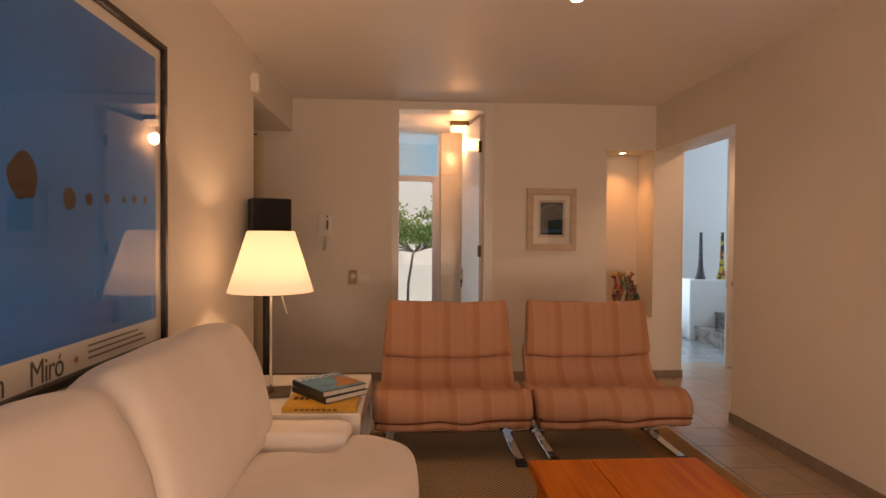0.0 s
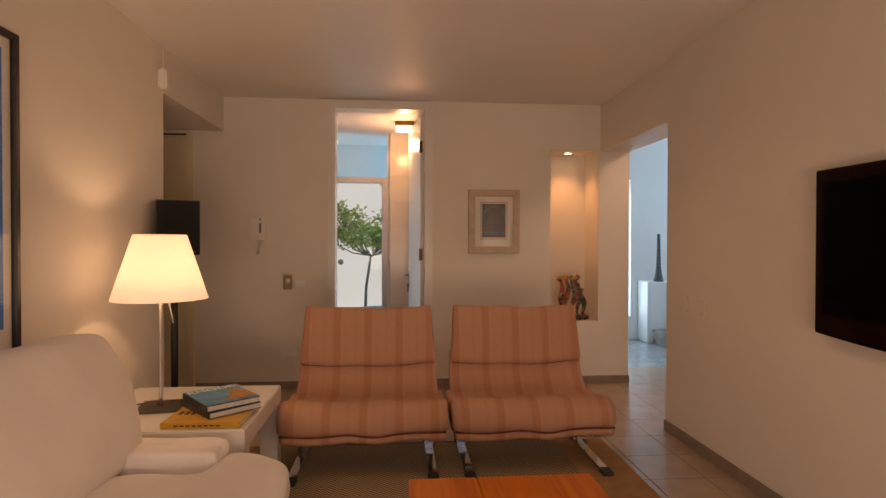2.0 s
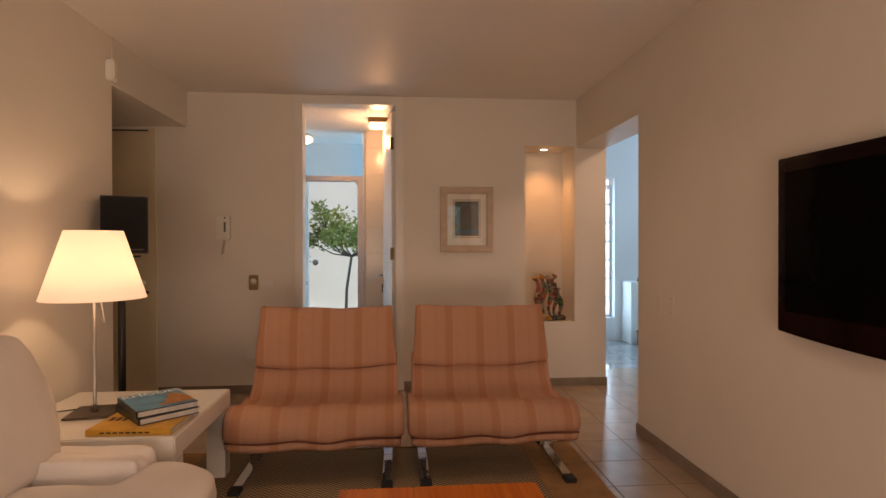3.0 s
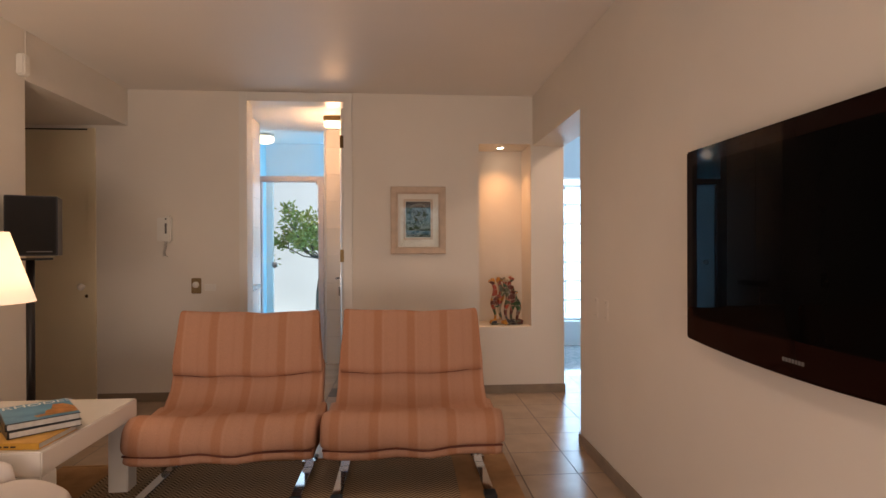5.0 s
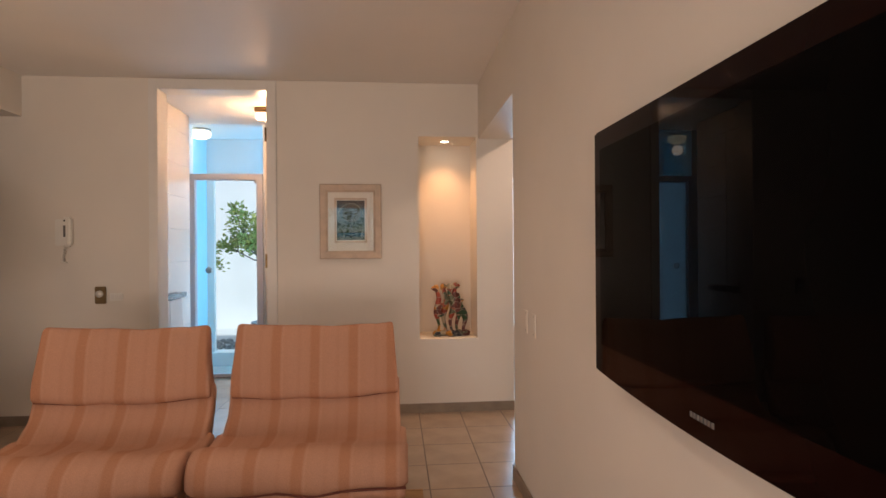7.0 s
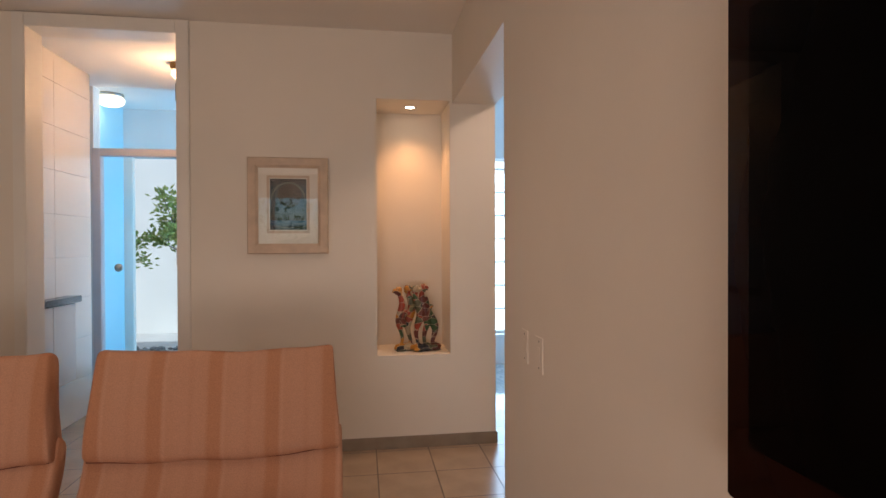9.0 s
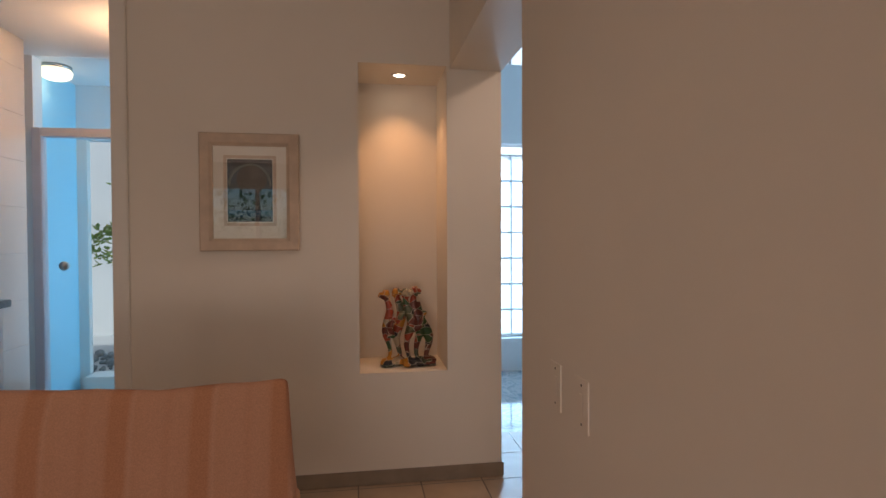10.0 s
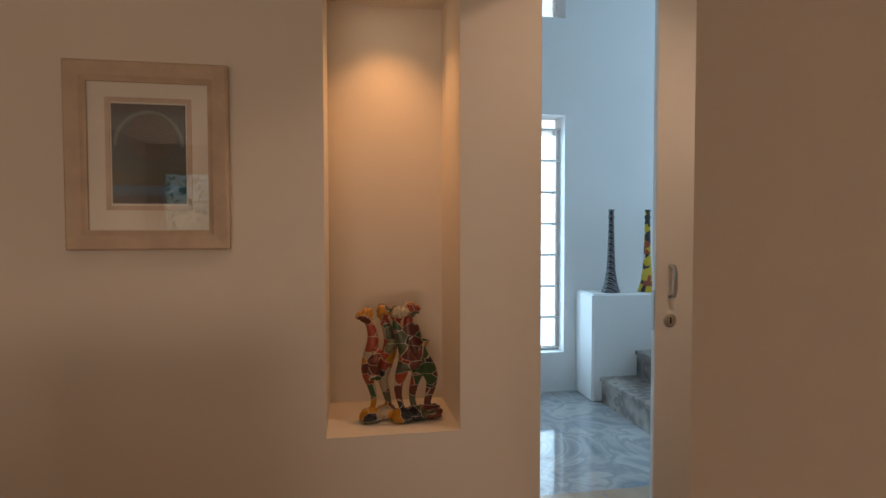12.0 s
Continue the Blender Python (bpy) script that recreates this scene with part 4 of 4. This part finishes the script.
YELLOW = mat("yellow_book_cloth", (0.62, 0.33, 0.03), 0.45, vary=0.2, scale=14)
NAVY = mat("dark_book_jacket", (0.025, 0.028, 0.03), 0.3, vary=0.3)
SKYBLUE = mat("sky_blue_print", (0.07, 0.20, 0.33), 0.45, vary=0.3, scale=10, second=(0.13, 0.30, 0.44))
OCHRE = mat("ochre_print", (0.50, 0.22, 0.06), 0.3, vary=0.4, scale=30)
WHITEINK = mat("white_print", (0.80, 0.80, 0.78), 0.4)
bk, m = book("book", 0.104, 4.482, 0.475, 0.36, 0.245, 0.026, -2, YELLOW, "yellow hardback lying flat on the side table")
for k in range(8):
    part("spine_print", moved(box(-0.12 + 0.027 * k, -0.10 + 0.027 * k, -0.1263, -0.1253, 0.009, 0.016), m), BROWNINK, bk)
for k in range(3):
    part("cover_print", moved(box(-0.155 + 0.03 * k, -0.135 + 0.03 * k, 0.0, 0.05, 0.0262, 0.0268), m), BROWNINK, bk)
bk, m = book("book", 0.118, 4.606, 0.5012, 0.262, 0.320, 0.029, 42, NAVY, "dark jacketed hardback in the middle of a stack", True)
bk, m = book("book", 0.114, 4.616, 0.5305, 0.262, 0.320, 0.029, 39, NAVY, "travel hardback with a blue sky cover on a stack", True)
part("cover_picture", moved(box(-0.130, 0.130, -0.152, 0.158, 0.0291, 0.0297), m), SKYBLUE, bk, "blue sky cover picture")
b = bmesh.new()
b.faces.new([b.verts.new((x, y, 0.0305)) for x, y in ((-0.02, -0.122), (0.129, -0.122), (0.129, -0.02), (0.10, 0.06), (0.06, 0.07), (0.045, -0.01), (0.02, -0.03), (0.012, -0.08), (-0.03, -0.09))])
part("cover_ruins", moved(b, m), OCHRE, bk, "ochre ruins on the cover")
lettering("cover_title", "RHODES", 0.070, m @ Matrix.Translation((-0.125, 0.098, 0.0306)), WHITEINK, bk, "white printed title", 0.0002)

LX, LY = -0.217, 4.703
tl = thing("table_lamp", "lit table lamp with a white cone shade on a slim stem", "lamp", (LX, LY, 0.474))
part("base_plate", moved(box(-0.105, 0.105, -0.105, 0.105, 0, 0.012, 0.002), Matrix.Translation((LX, LY, 0.4745)) @ pose(0, 0, 0, 0, 0, 8)), mat("dark_pewter_plate", (0.16, 0.13, 0.10), 0.42, 0.6, vary=0.15, scale=20), tl, "square dark metal base")
part("stem", tube([(LX, LY, 0.48), (LX, LY, 0.53), (LX, LY, 1.34)], [0.014, 0.008, 0.007], 12), BRUSHED, tl, "", True)
SHADE = bpy.data.materials.new("lamp_shade_film")
SHADE.use_nodes = True
n, l = SHADE.node_tree.nodes, SHADE.node_tree.links
d, t, x = n.new("ShaderNodeBsdfDiffuse"), n.new("ShaderNodeBsdfTranslucent"), n.new("ShaderNodeMixShader")
d.inputs[0].default_value, t.inputs[0].default_value = (0.85, 0.80, 0.70, 1), (0.98, 0.93, 0.84, 1)
x.inputs[0].default_value = 0.66
e, a = n.new("ShaderNodeEmission"), n.new("ShaderNodeAddShader")
e.inputs[0].default_value, e.inputs[1].default_value = (1.0, 0.66, 0.42, 1), 0.48
l.new(d.outputs[0], x.inputs[1]), l.new(t.outputs[0], x.inputs[2]), l.new(x.outputs[0], a.inputs[0]), l.new(e.outputs[0], a.inputs[1]), l.new(a.outputs[0], n["Material Output"].inputs[0])
part("shade", turned([(0.228, 1.036), (0.1255, 1.366), (0.1240, 1.366), (0.2265, 1.036), (0.228, 1.036)], 56, at=(LX, LY, 0)), SHADE, tl, "glowing white cone shade", True)
part("pull_rod", tube([(LX + 0.065, LY - 0.075, 1.06), (LX + 0.115, LY - 0.13, 0.93)], 0.004, 8), BRUSHED, tl)
part("shade_arm", tube([(LX - 0.13, LY, 1.30), (LX + 0.13, LY, 1.30)], 0.004, 8), BRUSHED, tl)
part("bulb", turned([(0.0, 1.13), (0.02, 1.14), (0.028, 1.17), (0.022, 1.205), (0.012, 1.22), (0.0, 1.22)], 16, at=(LX, LY, 0)), OPAL, tl, "lit bulb")
part("cord", tube([(LX - 0.01, LY + 0.03, 0.49), (LX - 0.06, LY + 0.02, 0.478), (LX - 0.12, LY + 0.06, 0.479), (LX - 0.19, LY + 0.03, 0.478), (LX - 0.235, LY + 0.06, 0.47), (LX - 0.24, LY + 0.06, 0.02)], 0.003, 6), BLACKRUBBER, tl)
lamp("table_lamp_light", "POINT", 10.0, (1.0, 0.66, 0.38), Matrix.Translation((LX, LY, 1.275)), 0.022)

# ---- lounge chairs ----
def worn(bm, deep, wave):
    """Sat-on unevenness: broad soft swells over an upholstered pad."""
    for v in bm.verts:
        p = v.co * wave
        v.co += Vector((0.35 * noise.noise(p + Vector((7, 0, 0))), 0.6 * noise.noise(p + Vector((0, 9, 0))), noise.noise(p))) * deep
    return bm


def lounge_chair():
    ch = thing("lounge_chair", "rose striped velour lounge chair on chrome runners", "chair", (0, 0, 0), "pair of lounge chairs")
    part("headrest", worn(padded([(5.478, 0.885), (5.514, 0.905), (5.551, 0.875), (5.539, 0.75), (5.514, 0.60), (5.498, 0.535), (5.454, 0.513), (5.41, 0.540), (5.416, 0.63), (5.441, 0.76)], -0.432, 0.432, 0.018, 0.012, flare=0.07), 0.022, 4.6), STRIPE, ch, "", True)
    part("backrest", padded([(5.481, 0.60), (5.522, 0.60), (5.543, 0.55), (5.49, 0.40), (5.402, 0.28), (5.314, 0.25), (5.273, 0.31), (5.342, 0.37), (5.422, 0.46)], -0.452, 0.452, 0.04, 0.0, flare=0.03), STRIPE, ch, "", True)
    part("seat", worn(padded([(5.402, 0.36), (5.273, 0.345), (5.153, 0.365), (5.032, 0.405), (4.952, 0.41), (4.888, 0.370), (4.857, 0.298), (4.872, 0.247), (4.952, 0.232), (5.153, 0.220), (5.314, 0.235), (5.41, 0.28)], -0.482, 0.482, 0.06, 0.008), 0.026, 4.8), STRIPE, ch, "", True)
    part("seat_underpad", worn(padded([(5.273, 0.232), (5.032, 0.238), (4.904, 0.246), (4.868, 0.232), (4.872, 0.200), (4.928, 0.184), (5.153, 0.176), (5.289, 0.184)], -0.468, 0.468, 0.05, 0.004), 0.020, 4.8), STRIPE, ch, "", True)
    for x, z, y in ((0, 0.2435, 4.869), ):
        part("seat_piping", worn(tube([(-0.47 + 0.94 * k / 20, y + 0.012 * abs(k / 10 - 1) ** 6, z - 0.006 * (1 - (k / 10 - 1) ** 2)) for k in range(21)], 0.006, 8), 0.023, 4.8), mat("dark_piping", (0.16, 0.05, 0.03), 0.9), ch, "dark piping", True)
    part("headrest_piping", worn(tube([(-0.435 + 0.87 * k / 20, 5.428, 0.524 - 0.012 * (1 - (k / 10 - 1) ** 2)) for k in range(21)], 0.005, 8), 0.022, 4.6), mat("dark_seam", (0.16, 0.05, 0.03), 0.9), ch, "dark seam", True)
    for s in (-1, 1):
        x = s * 0.392
        bm = box(x - 0.026, x + 0.026, 4.791, 5.402, 0.012, 0.026, 0.003)
        run = part("runner", bm, CHROME, ch, "flat chrome floor runner")
        part("rubber_foot", box(x - 0.031, x + 0.031, 4.771, 4.848, 0.007, 0.031, 0.004), BLACKRUBBER, run)
        part("rubber_foot", box(x - 0.031, x + 0.031, 5.354, 5.418, 0.007, 0.031, 0.004), BLACKRUBBER, run)
        part("upright", box(x - 0.024, x + 0.024, 5.241, 5.253, 0.024, 0.24, 0.003), CHROME, ch, "flat chrome upright")
        part("seat_bar", box(x - 0.022, x + 0.022, 4.952, 5.37, 0.166, 0.178, 0.003), CHROME, ch)
        part("clamp", box(x - 0.032, x + 0.032, 5.221, 5.269, 0.024, 0.060, 0.004), CHROME, ch)
    part("cross_bar", tube([(-0.39, 5.248, 0.150), (0.39, 5.248, 0.150)], 0.010, 10), CHROME, ch, "", True)
    return ch


chair = lounge_chair()
copy_thing(chair, pose(1.800, 0.0, 0))
chair.matrix_basis = pose(0.808, 0.0, 0)

# ---- coffee table and rug ----
ct = thing("coffee_table", "low orange cherry wood coffee table", "table", (1.41, 3.425, 0))
CX0, CX1, CY0, CY1 = 1.045, 1.775, 2.943, 3.92
for a, b in ((CX0, 1.312), (1.314, CX1)):
    part("top_board", box(a, b, CY0, CY1, 0.355, 0.400, 0.004), CHERRY, ct)
part("apron", box(CX0 + 0.05, CX1 - 0.05, CY0 + 0.05, CY1 - 0.05, 0.29, 0.354, 0.002), CHERRY, ct)
for x in (CX0 + 0.03, CX1 - 0.09):
    for y in (CY0 + 0.03, CY1 - 0.09):
        part("leg", box(x, x + 0.06, y, y + 0.06, 0.007, 0.354, 0.004), CHERRY, ct)

rug = thing("rug", "brown herringbone wool rug with a plain tan border", "rug", (1.0, 3.907, 0.0))
RX0, RX1, RY0, RY1 = -0.25, 2.37, 2.582, 5.386
part("field", box(RX0 + 0.33, RX1 - 0.33, RY0 + 0.33, RY1 - 0.02, 0.0005, 0.0068), RUGWEAVE, rug)
bm = box(RX0, RX0 + 0.329, RY0, RY1, 0.0005, 0.0064, 0.002)
box(RX1 - 0.329, RX1, RY0, RY1, 0.0005, 0.0064, 0.002, bm)
box(RX0 + 0.33, RX1 - 0.33, RY0, RY0 + 0.329, 0.0005, 0.0064, 0.002, bm)
part("border", bm, RUGEDGE, rug, "plain tan woven border")
part("end_binding", box(RX0, RX1, RY1, RY1 + 0.02, 0.0005, 0.0072, 0.002), RUGEDGE, rug)

# ---- kitchen things ----
gdoor = tagged(new("door_4"), "closed glass courtyard door in a painted frame", "door", kind="structure")
FX0, FX1, FZ1 = 0.135, 0.875, 2.085
bm = box(FX0, FX0 + 0.062, YG - 0.03, YG + 0.05, 0, FZ1, 0.004)
box(FX1 - 0.062, FX1, YG - 0.03, YG + 0.05, 0, FZ1, 0.004, bm)
box(FX0 + 0.062, FX1 - 0.062, YG - 0.03, YG + 0.05, FZ1 - 0.062, FZ1, 0.004, bm)
part("door_frame", bm, FRAMEPAINT, gdoor)
p = part("transom_pane", box(FX0 + 0.002, FX1 - 0.002, YG + 0.008, YG + 0.014, FZ1, 2.598), PANE, gdoor)
p.visible_shadow = False
part("threshold", box(FX0 + 0.062, FX1 - 0.062, YG - 0.015, YG + 0.035, 0.0, 0.035, 0.004), FRAMEPAINT, gdoor)
p = part("pane", box(FX0 + 0.062, FX1 - 0.062, YG + 0.008, YG + 0.014, 0.035, FZ1 - 0.062), PANE, gdoor)
p.visible_shadow = False
part("knob", moved(turned([(0.0, 0.0), (0.012, 0.0), (0.012, 0.02), (0.030, 0.03), (0.034, 0.05), (0.024, 0.065), (0.0, 0.07)], 20), Matrix.Translation((0.34, YG + 0.008, 1.10)) @ pose(0, 0, 0, 90)), BRUSHED, gdoor, "round satin knob", True)
part("closer", box(0.79, 0.815, YG - 0.028, YG + 0.006, 1.99, 2.05, 0.004), BRUSHED, gdoor)

ku = thing("kitchen_cabinet", "white wall-hung kitchen cabinet", "cabinet", (0.29, 7.282, 0.28))
part("body", box(0.252, 0.318, 6.953, 7.53, 0.345, 0.885), CABINETWHITE, ku)
for y0, y1 in ((6.961, 7.244), (7.248, 7.525)):
    part("door", box(0.3185, 0.335, y0, y1, 0.35, 0.88, 0.002), CABINETWHITE, ku)
kw = tagged(link_mesh("worktop", box(0.252, 0.350, 6.937, 7.585, 0.886, 0.930, 0.004), WORKTOP), "dark granite worktop over the white cabinet", "worktop")
jar = tagged(link_mesh("red_box", box(0.27, 0.31, 7.121, 7.178, 0.931, 0.980, 0.004), mat("red_brown_tin", (0.20, 0.04, 0.02), 0.4)), "small red brown box on the worktop", "box")

dm = thing("dome_light", "round lit opal ceiling lamp", "ceiling light", (0.165, 8.50, 2.6))
part("base_ring", turned([(0.0, 0.0), (0.105, 0.0), (0.105, -0.022), (0.095, -0.026)], 32, at=(0.165, 8.50, 2.6)), BRUSHED, dm, "", True)
part("opal_glass", turned([(0.096, -0.020), (0.110, -0.045), (0.100, -0.080), (0.065, -0.10), (0.0, -0.104)], 32, at=(0.165, 8.50, 2.6)), OPAL, dm, "glowing opal glass", True)
lamp("dome_beam", "POINT", 1.0, WARM, Matrix.Translation((0.165, 8.50, 2.42)), 0.06)
rl = thing("ceiling_lamp", "small square lit ceiling lamp", "ceiling light", (1.07, 7.579, 2.6))
part("housing", box(0.97, 1.17, 7.523, 7.636, 2.555, 2.6, 0.006), BRASS, rl)
part("diffuser", box(0.975, 1.165, 7.527, 7.632, 2.495, 2.554, 0.012, seg=3), OPAL, rl, "glowing opal diffuser")
lamp("ceiling_lamp_beam", "POINT", 13, (1.0, 0.52, 0.23), Matrix.Translation((1.07, 7.579, 2.36)), 0.06)

# ---- courtyard ----
structure("ground", box(-60, 60, -60, 80, -0.30, -0.12), PAVING, "pale paved ground", "ground")
bm = box(-4, 8, 9.259, 12.103, -0.119, -0.02)
box(-4, 2.9, 8.367, 9.259, -0.119, -0.02, bm=bm)
structure("pavement_courtyard", bm, PAVING, "pale courtyard paving", "pavement")
structure("courtyard_wall", box(-6, 2.7, 11.942, 12.103, -0.02, 4.2), OUTWALL, "sunlit cream rendered courtyard wall", "wall")
structure("porch_wall", box(-0.25, 0.05, 8.367, 9.034, -0.02, 2.7), OUTBLUE, "pale porch side wall tinted with blue sky light", "wall")
bm = box(-1.6, 1.6, 9.034, 9.146, 2.14, 3.1)
structure("porch_beam", bm, OUTPALE, "pale porch beam tinted with blue sky light", "beam")
porch = tagged(new("window_4"), "white outer porch frame with a low sill", "window", kind="structure")
part("post", box(-0.02, 0.13, 9.034, 9.098, -0.02, 2.14, 0.004), GLOSSWHITE, porch)
part("sill", box(0.13, 1.4, 8.90, 9.13, -0.02, 0.13, 0.006), GLOSSWHITE, porch)

# glowing sheet added outside to make the glass blocks look white
structure("backdrop", box(3.2, 8.0, 10.657, 10.673, -0.119, 6.0), SKYGLOW, "glowing sheet in place of bright sky beyond the glass block windows", "backdrop")

random.seed(11)
bm = bmesh.new()
for k in range(420):
    x, y, r = random.uniform(-1.3, 1.6), random.uniform(9.21, 10.657), random.uniform(0.025, 0.06)
    mine = bmesh.new()
    bmesh.ops.create_icosphere(mine, subdivisions=1, radius=1.0, matrix=Matrix.Translation((x, y, -0.02 + 0.4 * r)) @ pose(0, 0, 0, 0, 0, random.uniform(0, 180)) @ Matrix.Diagonal((r, r * random.uniform(0.6, 1), r * 0.6, 1)))
    join(bm, mine)
tagged(link_mesh("pebbles", bm, PEBBLE, True), "grey pebbles in the courtyard bed", "pebbles", kind="stuff")

pt = thing("planter_bowl", "wide grey stone bowl in the courtyard", "planter", (0.62, 9.652, -0.02))
part("bowl", turned([(0.0, 0.0), (0.14, 0.0), (0.13, 0.10), (0.10, 0.22), (0.17, 0.30), (0.27, 0.36), (0.30, 0.42), (0.27, 0.425), (0.20, 0.36), (0.0, 0.33)], 36, at=(0.72, 9.532, -0.02)), STONE, pt, "", True)

tree = thing("courtyard_tree", "small leafy tree with a bare crooked trunk", "tree", (0.55, 10.054, -0.02))
random.seed(21)
TX0, TY0_ = 0.55, 10.054
trunk = [(TX0, TY0_, -0.02), (TX0 - 0.035, TY0_, 0.30), (TX0 - 0.025, TY0_ + 0.01, 0.65), (TX0 + 0.02, TY0_, 0.95), (TX0 + 0.05, TY0_, 1.15)]
part("trunk", tube(trunk, [0.026, 0.023, 0.021, 0.020, 0.019], 10), BARK, tree, "", True)
tips = []
for k in range(17):
    a = k * 2.399 + random.uniform(-0.3, 0.3)
    reach, rise = random.uniform(0.28, 0.68), random.uniform(0.14, 0.72)
    ca, sa = math.cos(a), math.sin(a)
    p0 = Vector((TX0 + 0.05, TY0_, 1.13))
    p1 = p0 + Vector((ca * reach * 0.45, sa * reach * 0.35, rise * 0.18))
    p2 = p0 + Vector((ca * reach * 0.80, sa * reach * 0.6, rise * 0.50 + random.uniform(-0.05, 0.05)))
    p3 = p0 + Vector((ca * reach, sa * reach * 0.75, rise))
    part("branch", tube([p0, p1, p2, p3], [0.014, 0.010, 0.007, 0.004], 6), BARK, tree, "", True)
    tips += [p3, p2.lerp(p3, 0.5)]
    q = p2 + Vector((random.uniform(-0.18, 0.18), random.uniform(-0.18, 0.18), random.uniform(0.06, 0.24)))
    part("branch", tube([p2, p2.lerp(q, 0.5) + Vector((0, 0, 0.02)), q], [0.008, 0.006, 0.004], 5), BARK, tree, "", True)
    tips.append(q)
tips += [Vector((TX0 - 0.78, TY0_ - 0.1, 1.22)), Vector((TX0 - 0.66, TY0_ - 0.1, 1.30)), Vector((TX0 - 0.72, TY0_, 1.08))]
bm = bmesh.new()
for tip in tips:
    for k in range(48):
        a, e = random.uniform(0, 6.283), random.uniform(-0.5, 1.1)
        d = Vector((math.cos(a) * math.cos(e), math.sin(a) * math.cos(e), math.sin(e)))
        c = tip + d * random.uniform(0.005, 0.09) + Vector((random.uniform(-0.08, 0.08), random.uniform(-0.08, 0.08), random.uniform(-0.05, 0.08)))
        length, wide = random.uniform(0.05, 0.095), random.uniform(0.016, 0.026)
        side = d.cross(Vector((random.uniform(-1, 1), random.uniform(-1, 1), 1))).normalized() * wide
        fold = side.cross(d).normalized() * 0.008
        v = [bm.verts.new(p) for p in (c, c + d * length * 0.45 + side + fold, c + d * length, c + d * length * 0.45 - side + fold, c + d * length * 0.5 - fold)]
        bm.faces.new((v[0], v[1], v[4])), bm.faces.new((v[1], v[2], v[4])), bm.faces.new((v[2], v[3], v[4])), bm.faces.new((v[3], v[0], v[4]))
part("crown", bm, LEAF, tree, "sunlit green leaves")

# garden seen only in reflections
structure("garden_lawn", box(-8, 10, -11.519, -0.753, -0.119, -0.06), mat("lawn_grass", (0.07, 0.13, 0.03), 0.9, vary=0.4, scale=8), "green garden lawn", "ground")
random.seed(5)
bm = bmesh.new()
for k in range(5200):
    c = Vector((random.uniform(-6, 8), random.uniform(-5.895, -4.609), random.uniform(0, 2.6)))
    d = Vector((random.uniform(-1, 1), random.uniform(-1, 1), random.uniform(-0.4, 1))).normalized()
    s = d.cross(Vector((0.3, 0.2, 1))).normalized() * 0.045
    bm.faces.new([bm.verts.new(p) for p in (c, c + d * 0.07 + s, c + d * 0.17, c + d * 0.07 - s)])
tagged(link_mesh("garden_hedge", bm, LEAF), "dense green garden hedge beyond the glass door", "hedge", kind="stuff")

# ---- floor tiles, wall tiles ----
TSX, TSY, TG = 0.327, 0.338, 0.0045
cells = [(2.737 + i * TSX, 5.404 + j * TSY) for i in range(-14, 6) for j in range(-18, 9)]


def clip_tile(x, y):
    """The tile's rectangle cut by the room's edges."""
    xa, xb, ya, yb = x + TG / 2, x + TSX - TG / 2, y + TG / 2, y + TSY - TG / 2
    mid = (xa + xb) / 2
    if ya < YN < yb and mid < 3.1 and not 0.45 < mid < 1.26:
        yb = YN
    if ya > YN and 2.2 < mid < 3.15:
        return None
    if yb < 5.474:
        xb = min(xb, XE)
    if ya > 7.121 and mid > 2.2:
        yb = min(yb, 7.305)
    xb, yb, xa = min(xb, 4.67), min(yb, 8.23), max(xa, -1.75)
    if yb - ya < 0.03 or xb - xa < 0.03 or ya < YS - 0.4:
        return None
    return xa, xb, ya, yb


full_tile = {}
rest = bmesh.new()
for x, y in cells:
    r = clip_tile(x, y)
    if not r:
        continue
    if y < 3.425 or x < -0.3:
        box(*r, -0.001, 0.003, 0.0, rest)
        continue
    w, d = round(r[1] - r[0], 3), round(r[3] - r[2], 3)
    if (w, d) not in full_tile:
        ob = link_mesh("tile", box(-w / 2, w / 2, -d / 2, d / 2, -0.004, 0.0004, 0.0012, seg=1), TILE)
        full_tile[w, d] = ob.data
    else:
        ob = new("tile", full_tile[w, d])
    ob.parent = floor
    ob.location = ((r[0] + r[1]) / 2, (r[2] + r[3]) / 2, 0.0001 + random.uniform(0, 0.0003))
rest_tiles = link_mesh("tile_field", rest, TILE)
rest_tiles.parent = floor
rest_tiles["kind"] = "stuff"
rest_tiles.location = (0, 0, -0.0026)

wt = bpy.data.objects["wall_kitchen_west"]
wn_ = bpy.data.objects["wall_kitchen_north"]
for j in range(2):
    for k in range(9):
        z0, y0 = 0.30 * k, 6.93 + 0.50 * j
        z1 = min(z0 + 0.2992, 2.598)
        ob = link_mesh("wall_tile", box(0.2505, 0.256, y0, y0 + 0.4985, z0, z1, 0.0015, seg=1), WALLTILE)
        ob.parent = wt
for j in range(2):
    for k in range(9):
        z0, x0 = 0.30 * k, 0.91 + 0.60 * j
        z1 = min(z0 + 0.2992, 2.598)
        ob = link_mesh("wall_tile", box(x0, x0 + 0.597, YG - 0.07, YG - 0.001, z0, z1, 0.0015, seg=1), WALLTILE)
        ob.parent = wn_
